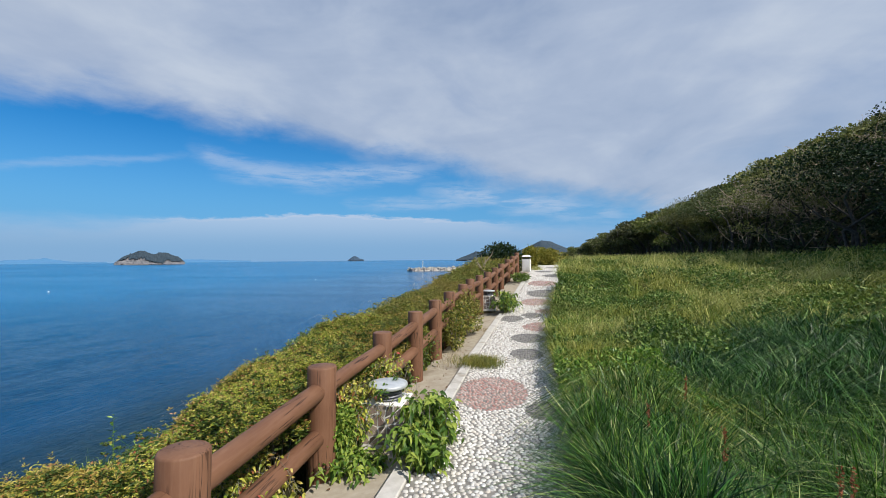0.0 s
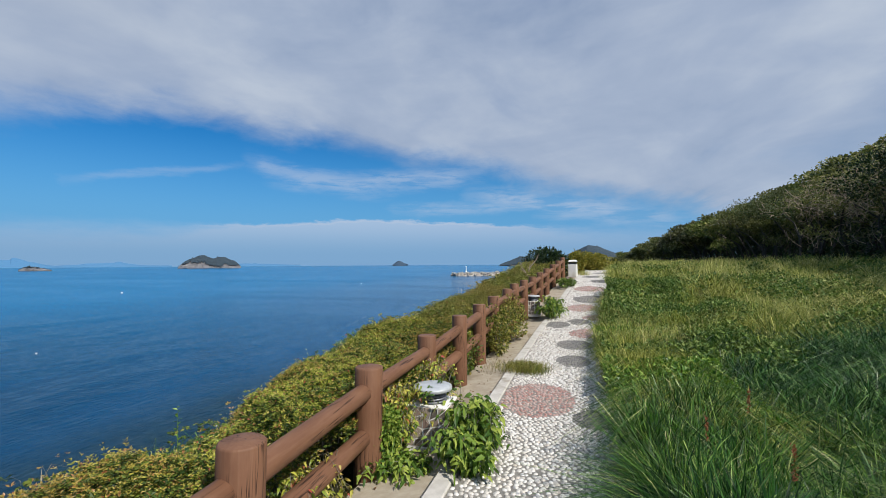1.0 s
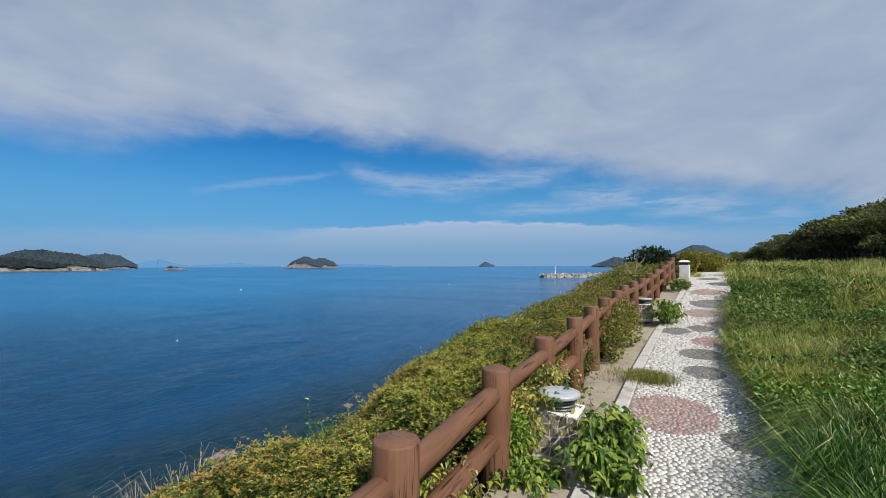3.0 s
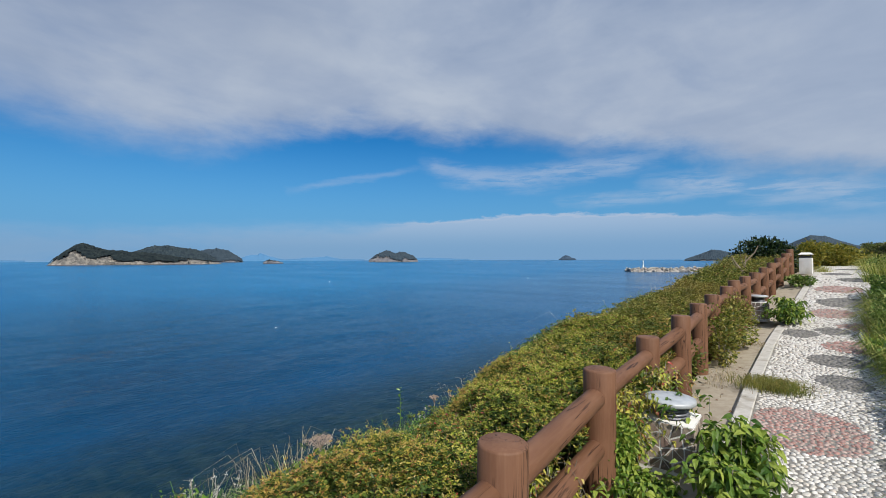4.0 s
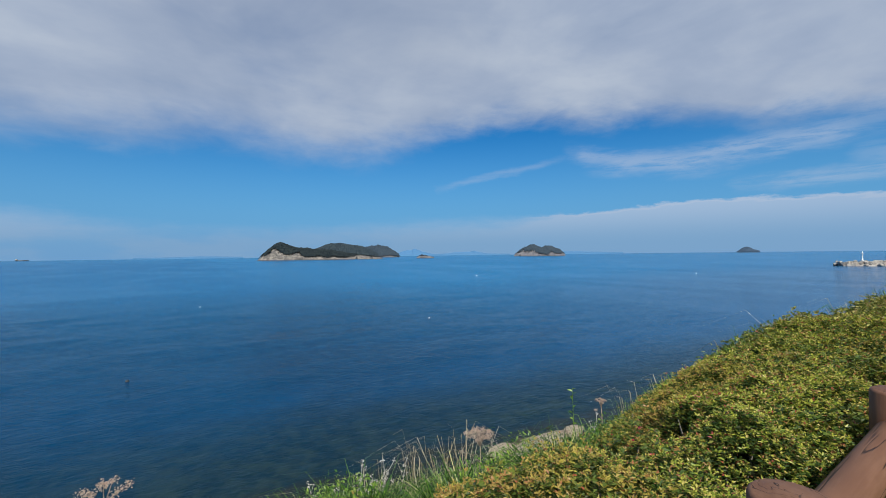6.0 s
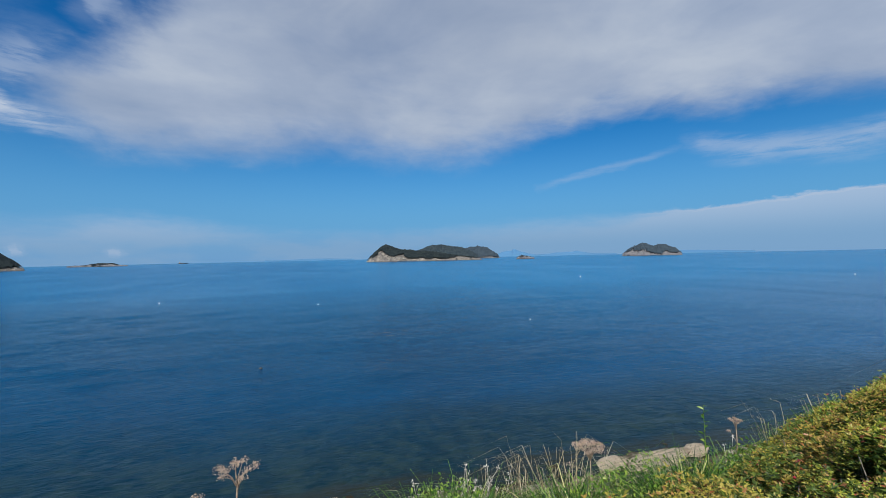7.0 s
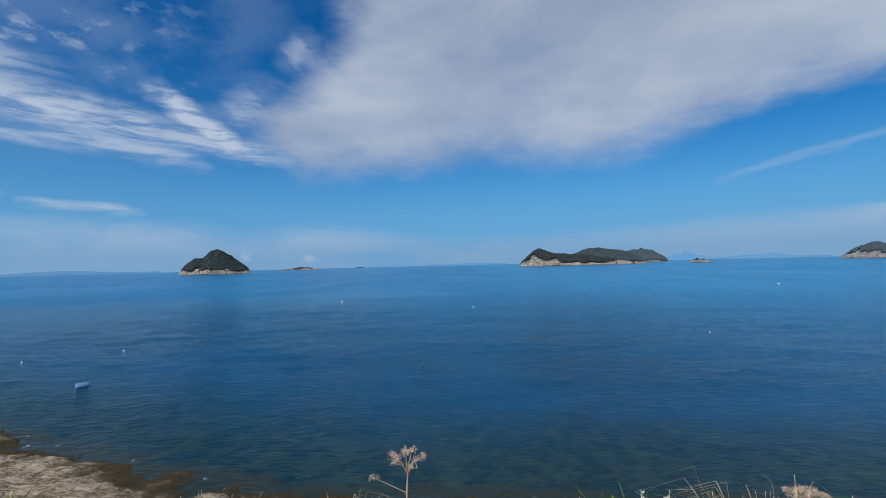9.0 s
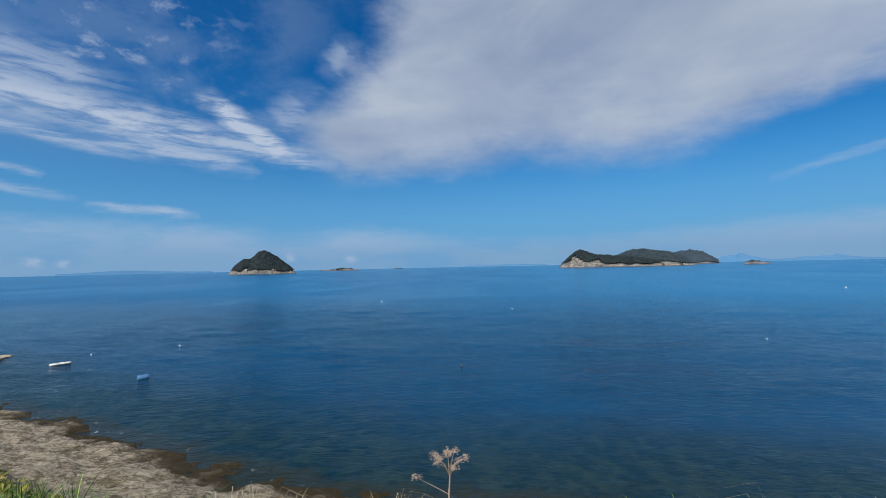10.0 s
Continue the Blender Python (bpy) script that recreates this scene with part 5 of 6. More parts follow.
def vine(label, place, n, reach, tall, size, seed, aim=0.0, fan=3.14, leaf_mat=None):
    """A sprawling vine: thin strands that rise, arch over and hang, with drooping pointed leaves all along."""
    q = np.random.default_rng(seed)
    ob = thing("vine", label, "vine", place)
    items, pts, dirs = [], [], []
    for k in range(n):
        a = aim + q.uniform(-fan, fan)
        out, up_ = reach * q.uniform(0.35, 1.0), tall * q.uniform(0.45, 1.0)
        bx, by = q.normal(0, 0.07, 2)
        line = []
        for t in np.linspace(0, 1, 9):
            line.append((bx + math.cos(a) * out * t ** 1.1 + 0.02 * math.sin(9 * t + k), by + math.sin(a) * out * t ** 1.1, up_ * (2.9 * t - 2.9 * t * t * q.uniform(0.85, 0.95)) * 1.35 + 0.01))
            line[-1] = (line[-1][0], line[-1][1], max(line[-1][2], 0.015))
        items.append(tube(line, [0.0022] * 5 + [0.0016] * 4, 4))
        line = np.array(line)
        for j in range(24):
            u = q.uniform(0.1, 1.0) * 8
            i = min(int(u), 7)
            pts.append(line[i] + (line[i + 1] - line[i]) * (u - i) + q.normal(0, 0.018, 3))
            b2 = q.uniform(0, 6.28)
            dirs.append((math.cos(b2) + 0.5 * math.cos(a), math.sin(b2) + 0.5 * math.sin(a), q.uniform(-0.9, 0.25)))
    mesh_thing("stem", raw_mesh("stem", *joined(*items), M_BARK, True), "thin tangled stem", "", "stuff", ob)
    pts, dirs = np.array(pts), np.array(dirs)
    pts[:, 2] = np.maximum(pts[:, 2], 0.03)
    mesh_thing("foliage", raw_mesh("foliage", *full_leaves(pts, dirs, q.uniform(0.6, 1.25, len(pts)) * size, 0.3, 0.24, seed, 0.35), leaf_mat or M_LEAF_VINE), "", "", "", ob)
    return ob


vine("bright green vine sprawling beside the lamp pedestal", (0.94, 4.16, -0.03), 46, 0.26, 0.44, 0.074, 81, -0.4, 1.9)
vine("bright green vine heaped at the path edge", (0.92, 3.84, -0.02), 30, 0.22, 0.26, 0.070, 87, -0.9, 1.9)
vine("low green vine leaves trailing before the lamp pedestal", (0.46, 3.84, -0.06), 30, 0.30, 0.10, 0.062, 82, -1.6, 1.7)
vine("yellow-green rose runners pushing under the lower rail", (0.14, 2.95, -0.10), 44, 0.46, 0.42, 0.042, 88, 0.2, 2.4, M_LEAF_TIP)
vine("a few green vine leaves reaching over the lamp cap", (0.74, 4.36, -0.04), 7, 0.28, 0.56, 0.060, 84, 2.6, 0.8)
vine("yellow-green rose runners draped over the fence rail", (0.20, 4.2, 0.0), 60, 0.36, 0.46, 0.045, 85, 0.6, 2.2, M_LEAF_TIP)
vine("yellow-green rose runners spilling through the fence", (0.24, 4.9, 0.0), 34, 0.42, 0.50, 0.045, 86, 0.3, 1.8, M_LEAF_TIP)
leafy_clump("vine_clump", "yellow-green vine climbing between fence post and lamp", "vine", (0.30, 4.0, -0.06), (0.16, 0.36, 0.42), 2300, 0.040, M_LEAF_VINE, 83, 12, 0.7, 0.4, 0.25)
for k, (vx, vy, h, nn) in enumerate(((0.24, 4.95, 0.52, 1000), (0.16, 6.9, 0.55, 700), (0.42, 8.5, 0.78, 2000), (0.46, 9.6, 0.85, 2200))):
    leafy_clump("shrub", "yellow-green shrub pushing through the log fence", "shrub", (vx, vy, -0.10), (0.26 if k < 2 else 0.34, 0.42 if k < 2 else 0.62, h), nn, 0.05, M_LEAF_ROSE if k < 2 else M_LEAF_FAR, 90 + k, 10)
zz = lambda yy: float(path_z(yy)) - 0.02
sx = lambda yy: float(shift_x(yy))
vine("fresh green bushy weed with drooping leaves beside the second path lamp", (1.14, 11.85, zz(11.8)), 50, 0.36, 0.50, 0.090, 95)
leafy_clump("shrub", "small green weed bush at the path edge", "shrub", (0.72 + sx(16.8), 16.8, zz(16.8)), (0.38, 0.6, 0.26), 900, 0.07, M_LEAF_WEED, 96, 10)
leafy_clump("shrub", "tall dark green vine-covered shrub behind the fence", "shrub", (-0.6 + sx(21.0), 21.6, zz(21.0) - 0.2), (1.15, 1.3, 1.35), 4600, 0.11, M_LEAF_DARK_SHADED, 97, 16)
leafy_clump("shrub", "golden-green rounded shrub behind the white cabinet", "shrub", (1.35 + sx(26), 27.5, zz(26)), (1.15, 1.6, 0.95), 4200, 0.12, M_LEAF_GOLD, 98, 14)
leafy_clump("shrub", "reddish-green shrub at the far end of the fence", "shrub", (0.55 + sx(23.0), 23.8, zz(23.0)), (0.6, 1.0, 1.05), 2400, 0.11, M_LEAF_GOLD, 99, 10)


def tuft(place, n, spread, h, mat, label, seed, lean=0.9, width=0.006):
    q = np.random.default_rng(seed)
    roots = np.stack([q.normal(0, spread[0], n), q.normal(0, spread[1], n), np.zeros(n) - 0.01], 1)
    v, f = blades(roots, q.uniform(0.5, 1.0, n) * h, q.uniform(0.6, 1.3, n) * width, lean, (0, 0), seed)
    ob = mesh_thing("grass_tuft", raw_mesh("grass_tuft", v, f, mat), label, "grass", "stuff")
    ob.matrix_world = pose(*place)
    return ob


tuft((1.06, 6.95, 0.015), 2000, (0.15, 0.12), 0.17, M_LEAF_FAR, "low tuft of greyish green grass growing from the kerb joint", 101, 1.6, 0.0035)
tuft((0.98, 9.95, 0.015), 420, (0.16, 0.12), 0.07, M_GRASS_DRY, "flattened dry brown grass across the kerb", 102)
tuft((1.25, 10.25, 0.015), 250, (0.18, 0.06), 0.05, M_GRASS_DRY, "flattened dry brown grass on the pebbles", 103)
tuft((0.55, 7.4, -0.05), 200, (0.10, 0.3), 0.08, M_GRASS_DRY, "thin dry grass on the concrete strip", 104)
tuft((1.10 + sx(20.0), 21.0, zz(20.5)), 300, (0.12, 0.1), 0.35, M_GRASS_PALE, "small grass tuft beside the white cabinet", 105)


# fallen leaves on the concrete
bm_l = raw_mesh("fallen_leaf", *leaves(np.zeros((1, 3)), np.array([[1.0, 0, 0]]), [0.04], 0.0, 0.36, 3), M_FALLEN)
for i in range(70):
    yy = frnd.uniform(2.9, 9.5)
    ob = new("fallen_leaf", bm_l)
    tagged(ob, "small dry brown fallen leaf on the concrete strip", "leaf", "fallen leaves")
    ss = frnd.uniform(0.36, 0.78)
    ob.matrix_world = pose(ss, yy, -0.02 - 0.07 * (0.8 - ss) / 0.58, frnd.uniform(-15, 15), frnd.uniform(-15, 15), frnd.uniform(0, 360)) @ Matrix.Scale(frnd.uniform(0.6, 1.2), 4)

# grass and dry stalks on the brink of the slope
on_top = lambda x, y: canopy(x, y) - 0.32
v, f = joined(grass_patch(11000, -1.75, -0.9, -2.6, -0.25, 0.25, 0.36, 0.0055, 111, 1.2, (-0.05, 0.05), None, 18),
              grass_patch(6000, -2.4, -1.6, 1.6, 2.7, 0.34, 0.44, 0.006, 115, 1.6, (-0.08, 0.05)),
              grass_patch(8000, -2.5, -1.6, 2.7, 5.4, 0.27, 0.36, 0.006, 117, 1.6, (-0.08, 0.05)),
              grass_patch(9000, -3.0, -1.6, 3.5, 9.0, 0.24, 0.38, 0.006, 112, 1.0, (-0.1, 0.05), None, 12, 0.05, on_top),
              grass_patch(7000, -3.6, -2.2, 8.0, 16.0, 0.34, 0.66, 0.009, 114, 0.8, (-0.1, 0.05), None, 12, 0.05, on_top),
              grass_patch(5000, -4.0, -2.4, 16.0, 32.0, 0.3, 0.6, 0.014, 113, 0.8, (-0.1, 0.05), None, 12, 0.05, on_top))
q = np.random.default_rng(116)
nw = 17000
yy, xx = q.uniform(1.5, 6.0, nw), q.uniform(-2.7, -1.55, nw)
w_ = leaves(np.stack([xx, yy, land(xx, yy) + q.uniform(0.06, 0.36, nw) * (0.85 + bumpy(xx, yy, 1.5, 4.0))], 1), np.tile([[-0.2, -0.2, 0.5]], (nw, 1)), q.uniform(0.016, 0.036, nw), 0.6, 0.26, 116)
yy, xx = q.uniform(4.6, 9.5, 9000), q.uniform(-2.5, -1.7, 9000)
w2 = leaves(np.stack([xx, yy, canopy(xx, yy) + q.uniform(-0.35, 0.10, 9000) + 0.18 * bumpy(xx, yy, 1.6, 8.0)], 1), np.tile([[-0.2, -0.2, 0.6]], (9000, 1)), q.uniform(0.025, 0.06, 9000), 0.5, 0.2, 118)
mesh_thing("brink_scrub", raw_mesh("brink_scrub", *w2, M_LEAF_WEED), "rank dark green weeds between shrubs and cliff edge", "weeds", "stuff")
mesh_thing("brink_weeds", raw_mesh("brink_weeds", *w_, M_LEAF_EDGE), "fine-leaved light green weeds on the cliff brink", "weeds", "stuff")
mesh_thing("brink_grass", raw_mesh("brink_grass", v, f, M_GRASS), "green grass along the brink of the cliff", "grass", "stuff")
v, f = joined(grass_patch(700, -2.6, -1.9, 1.7, 5.4, 0.42, 0.54, 0.004, 121, 0.5, (-0.15, 0.15), None, 3, 0.06),
              grass_patch(3200, -2.3, -1.3, -0.9, 1.3, 0.20, 0.36, 0.0035, 122, 0.6, (-0.05, 0.1), None, 7, 0.06),
              grass_patch(900, -3.6, -2.2, 6.0, 24.0, 0.45, 0.75, 0.007, 123, 0.5, (-0.15, 0.15), None, 6, 0.06, on_top))
mesh_thing("dry_stalks", raw_mesh("dry_stalks", v, f, M_GRASS_DRY), "bleached dry grass stalks on the cliff brink", "grass", "stuff")
# slope cover lower down
q = np.random.default_rng(131)
n = 24000
yy = q.uniform(-70, 45, n)
xx = shore_x(yy) + q.uniform(10.0, 21.0, n)
ok = xx < -3.2 + shift_x(yy)
xx, yy = xx[ok], yy[ok]
v, f = leaves(np.stack([xx, yy, land(xx, yy) + q.uniform(0, 0.35, len(xx))], 1), np.tile([[-0.3, 0, 0.6]], (len(xx), 1)), q.uniform(0.15, 0.4, len(xx)), 0.6, 0.3, 131)
mesh_thing("slope_scrub", raw_mesh("slope_scrub", v, f, M_LEAF_FAR), "low green scrub covering the steep slope", "scrub", "stuff")


def umbel_plant(place, height, label, seed, heads=9, spread=0.16):
    """A dead umbellifer: one stout stem, forked rays, each ending in a tuft of dry seeds."""
    q = np.random.default_rng(seed)
    ob = thing("dry_umbel_plant", label, "dried plant", place)
    items = [tube([(0, 0, 0), (0.02, 0.0, height * 0.5), (0.0, 0.01, height * 0.8)], [0.009, 0.0075, 0.006], 7)]
    tips = []
    for k in range(heads):
        a = 2.4 * k
        rr = spread * math.sqrt((k + 0.3) / heads)
        tip = np.array([rr * math.cos(a), rr * math.sin(a), height * 0.8 + spread * q.uniform(0.80, 1.0) - rr * 0.35])
        fork = np.array([rr * 0.35 * math.cos(a), rr * 0.35 * math.sin(a), height * 0.8 + spread * 0.30])
        items.append(tube([(0, 0.01, height * 0.72), tuple(fork), tuple(tip)], [0.0045, 0.0035, 0.002], 5))
        tips.append(tip)
    low = np.array([0.02, -spread * 1.6, height * 0.8 - 0.05])
    items.append(tube([(0.01, 0, height * 0.5), tuple(low * np.array([0.5, 0.5, 1]) - np.array([0, 0, 0.06])), tuple(low)], [0.003, 0.0025, 0.0015], 5))
    tips.append(low)
    v, f = joined(*items)
    mesh_thing("stem", raw_mesh("stem", v, f, M_SEED, True), "", "", "", ob)
    for tip in tips:
        n = 80
        d = q.normal(0, 1, (n, 3))
        d[:, 2] = np.abs(d[:, 2]) - 0.35
        d /= np.linalg.norm(d, axis=1, keepdims=True)
        p_ = tip + d * q.uniform(0.1, 1.0, (n, 1)) * spread * np.array([[0.30, 0.30, 0.20]])
        v, f = leaves(p_, d, q.uniform(0.006, 0.013, n), 0.9, 0.5, seed + len(ob.children))
        mesh_thing("seed_head", raw_mesh("seed_head", v, f, M_SEED), "pinkish dry seed head", "", "", ob)
    return ob


umbel_plant((-2.72, 0.44, -0.66), 0.56, "dead pinkish umbel plant standing on the cliff brink", 141, 9, 0.155)
umbel_plant((-3.55, 4.05, -1.6), 0.80, "dense dry pink umbel plant beside the slope grass", 142, 22, 0.17)
umbel_plant((-3.6, 6.4, -1.55), 0.75, "small dry umbel plant on the slope", 143, 7, 0.09)



def dead_stalks(place, n, spread, tall, label, seed):
    """A loose clump of bleached stalks, each with a small spray of empty seed cups."""
    q = np.random.default_rng(seed)
    ob = thing("dead_flower_stalks", label, "dried plant", place, "bleached stalks on the brink")
    for k in range(n):
        bx, by = q.normal(0, spread * 0.4, 2)
        lx, ly = q.normal(0, spread * 0.5), q.normal(0.05, spread * 0.5)
        h = tall * q.uniform(0.6, 1.0)
        line = [(bx + lx * t * t, by + ly * t * t, h * t) for t in (0, 0.35, 0.7, 1.0)]
        items = [tube(line, [0.003, 0.0026, 0.002, 0.0014], 4)]
        tips = [np.array(line[-1])]
        for j in range(4):
            t = q.uniform(0.6, 0.95)
            root = np.array([bx + lx * t * t, by + ly * t * t, h * t])
            tip = root + q.normal(0, 0.03, 3) + np.array([0, 0, 0.04])
            items.append(tube([tuple(root), tuple(tip)], [0.0015, 0.001], 3))
            tips.append(tip)
        stalk = mesh_thing("stalk", raw_mesh("stalk", *joined(*items), M_BLEACH, True), "", "", "", ob)
        cups = np.repeat(np.array(tips), 7, 0)
        d = q.normal(0, 1, (len(cups), 3))
        mesh_thing("seed_cup", raw_mesh("seed_cup", *leaves(cups + d * 0.004, d, np.full(len(cups), 0.013), 0.3, 0.4, seed + k), M_BLEACH), "bleached empty seed cups", "", "stuff", stalk)
    return ob


for k, (dx_, dy_, n_, h_) in enumerate(((-2.35, 2.05, 13, 0.72), (-2.45, 2.35, 9, 0.74), (-2.3, 1.75, 6, 0.60), (-2.2, 1.25, 5, 0.42), (-2.3, 4.6, 6, 0.75))):
    dead_stalks((dx_, dy_, float(land(dx_, dy_)) - 0.01), n_, 0.22, h_, "clump of bleached dead flower stalks on the cliff brink", 160 + k)
# a leafy shoot standing above the shrubs
shoot = thing("tall_shoot", "single pale green leafy shoot standing above the shrubs", "shoot", (-1.75, 3.72, float(land(-1.75, 3.72))))
mesh_thing("stem", raw_mesh("stem", *tube([(0, 0, 0), (0.02, 0.02, 0.4), (-0.02, 0.05, 0.80)], [0.004, 0.003, 0.0015], 5), M_LEAF_EDGE, True), "", "", "", shoot)
zt_ = np.linspace(0.5, 0.80, 14)
a_ = np.arange(14) * 2.4
mesh_thing("foliage", raw_mesh("foliage", *full_leaves(np.stack([0.0 * zt_, 0.03 + 0 * zt_, zt_], 1), np.stack([np.cos(a_), np.sin(a_), 0.5 + 0 * a_], 1), np.full(14, 0.05), 0.1, 0.2, 166), M_LEAF_EDGE), "", "", "", shoot)

# a bare dead sapling behind the fence
q = np.random.default_rng(151)
sap = thing("dead_sapling", "bare grey dead sapling standing behind the fence", "sapling", (-0.55 + sx(16), 16.2, zz(16) - 0.3))
items = [tube([(0, 0, 0), (0.05, 0, 0.6), (0.12, 0.02, 1.25)], [0.03, 0.022, 0.012], 6)]
for k in range(7):
    a, b0 = q.uniform(0, 6.28), q.uniform(0.45, 1.1)
    items.append(tube([(0.08, 0, b0), (0.08 + 0.25 * math.cos(a), 0.25 * math.sin(a), b0 + 0.3), (0.08 + 0.34 * math.cos(a), 0.34 * math.sin(a), b0 + 0.5)], [0.012, 0.008, 0.003], 5))
v, f = joined(*items)
mesh_thing("trunk", raw_mesh("trunk", v, f, M_TWIG, True), "", "", "", sap)


# ---- wind-shorn trees on the hillside ----
def tree_parts(seed, height, width, bare, fine):
    """Meshes of one gnarled low tree: limbs, bare twigs, crown. fine: leaf size."""
    q = np.random.default_rng(seed)
    limbs, twigs, pts, dirs = [], [], [], []
    for k in range(5):
        a = q.uniform(0, 6.28)
        bx, by = 0.25 * math.cos(a), 0.25 * math.sin(a)
        tx, ty = q.uniform(-0.5, 0.5) * width, q.uniform(-0.5, 0.5) * width
        tz = height * q.uniform(0.5, 0.70)
        mid = (bx + tx * 0.35 + q.uniform(-0.4, 0.4), by + ty * 0.35 + q.uniform(-0.4, 0.4), tz * 0.5)
        up_ = (mid[0] * 0.4 + tx * 0.6 + q.uniform(-0.25, 0.25), mid[1] * 0.4 + ty * 0.6 + q.uniform(-0.25, 0.25), tz * 0.78)
        limbs.append(tube([(bx, by, -0.3), mid, up_, (tx, ty, tz)], [0.065, 0.042, 0.028, 0.012], 6))
    lobes = 26
    per = int((1.0 - bare) * 17.5 / fine)
    for k in range(lobes):
        a, rr = q.uniform(0, 6.28), math.sqrt(q.uniform(0, 1)) * width * 0.58
        t_ = rr / (width * 0.58)
        cz = height * (0.92 - 0.35 * t_ ** 2) * q.uniform(0.88, 1.0) if q.uniform() < 0.88 else height * q.uniform(0.3, 0.6)
        c = np.array([rr * math.cos(a), rr * math.sin(a), cz])
        m = max(4, int(per * q.uniform(0.7, 1.5)))
        d = q.normal(0, 1, (m, 3))
        d /= np.linalg.norm(d, axis=1, keepdims=True)
        lr = q.uniform(0.38, 0.78)
        pts.append(c + d * q.uniform(0.3, 1.0, (m, 1)) * lr * np.array([[1, 1, 0.36]]))
        dirs.append(d * 0.8 + np.array([[0, 0, 0.25]]))
        for j in range(12 if bare > 0.4 else (1 if bare > 0.01 else 0)):
            b = c + q.normal(0, 0.34, 3) * np.array([1, 1, 0.5]) - np.array([0, 0, 0.25])
            walk_, go = [b], q.normal(0, 0.10, 3) + np.array([0, 0, 0.12])
            for _ in range(4):
                walk_.append(walk_[-1] + go)
                go = go * 0.72 + q.normal(0, 0.075, 3) + np.array([0, 0, 0.02])
            if walk_[-1][2] < min(height * 0.98, c[2] + 0.30):
                twigs.append(tube([tuple(p) for p in walk_], [0.013, 0.010, 0.008, 0.006, 0.003], 3))
                twigs.append(tube([tuple(walk_[2]), tuple(walk_[2] + q.normal(0, 0.10, 3) + np.array([0, 0, 0.06])), tuple(walk_[2] + q.normal(0, 0.16, 3) + np.array([0, 0, 0.12]))], [0.006, 0.005, 0.002], 3))
    p_, d_ = np.concatenate(pts), np.concatenate(dirs)
    lv = leaves(p_, d_, q.uniform(0.7, 1.5, len(p_)) * fine, 0.5, 0.40, seed)
    return joined(*limbs), joined(*twigs) if twigs else None, lv


TREES = []
for k in range(9):
    bare_ = (0.0, 0.0, 0.55, 0.05, 0.08, 0.68, 0.0, 0.0, 0.1)[k]
    limbs, twigs, lv = tree_parts(200 + k, 3.7 if k % 2 else 3.4, 3.9, bare_, 0.052 if k < 6 else 0.12)
    TREES.append([raw_mesh("trunk", *limbs, M_TRUNK, True), raw_mesh("twigs", *twigs, M_TWIG if bare_ > 0.2 else M_BARK, True) if twigs else None, raw_mesh("crown", *lv, (M_LEAF_DARK_SHADED, M_LEAF_CROWN)[k] if k < 2 else M_LEAF_HILL)])
trnd = random.Random(17)
TREE_LABEL = ["low wind-shorn hillside tree with dense green crown, near ones darkened as shade", "low wind-shorn hillside tree with patchy green crown", "wind-bleached hillside tree with many bare grey twigs"]
for row_, (off_, y0, y1, step_) in enumerate(((12.2, 8.0, 90.0, 2.5), (14.4, 9.0, 70.0, 2.8), (17.2, 11.0, 60.0, 3.1), (20.5, 14.0, 42.0, 3.5), (24.5, 17.0, 40.0, 4.2))):
    yy = y0
    while yy < y1:
        # nearest trees get darkened leaves, painting the hillside's shade into their crowns
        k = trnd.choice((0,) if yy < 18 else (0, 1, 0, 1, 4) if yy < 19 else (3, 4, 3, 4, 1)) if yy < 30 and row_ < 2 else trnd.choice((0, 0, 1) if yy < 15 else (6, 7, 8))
        if (row_ < 3 and 17.5 < yy < 26 and trnd.random() < 0.70) or (row_ == 3 and trnd.random() < 0.3):
            k = trnd.choice((2, 5))
        xx = off_ + trnd.uniform(-0.7, 0.7) - max(yy - 30, 0) * 0.035
        sc = trnd.uniform(0.95, 1.14) + 0.15 * max(0.0, min(1.0, (yy - 16) / 8)) + 0.19 * max(0.0, min(1.0, (24 - yy) / 9))
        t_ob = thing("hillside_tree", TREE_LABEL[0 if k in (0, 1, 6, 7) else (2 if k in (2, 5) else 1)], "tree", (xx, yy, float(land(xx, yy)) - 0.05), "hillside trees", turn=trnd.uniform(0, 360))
        t_ob.scale = (sc, sc, sc)
        for nm, me in zip(("trunk", "twig_tangle", "crown"), TREES[k]):
            if me is None:
                continue
            c = new(nm, me)
            c.parent = t_ob
            if nm == "twig_tangle":
                tagged(c, "tangle of thin bare twigs", kind="stuff")
        yy += step_ * trnd.uniform(0.8, 1.2)
# undergrowth closing the foot of the wood, shade put into its leaf colour
q = np.random.default_rng(171)
n = 46000
yy = q.uniform(6, 100, n)
xx = 12.0 + q.uniform(-1.2, 2.6, n) - np.maximum(yy - 30, 0) * 0.035
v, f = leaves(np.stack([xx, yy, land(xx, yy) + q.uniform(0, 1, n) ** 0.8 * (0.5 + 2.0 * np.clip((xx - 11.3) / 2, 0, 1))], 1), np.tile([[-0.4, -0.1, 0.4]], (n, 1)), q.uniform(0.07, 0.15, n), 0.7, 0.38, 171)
mesh_thing("undergrowth", raw_mesh("undergrowth", v, f, M_LEAF_DARK_SHADED), "tangled undergrowth at the foot of the hillside trees, shade put into its colour", "undergrowth", "stuff")
n = 34000
yy, xx = q.uniform(15, 85, n), q.uniform(13.5, 40, n)
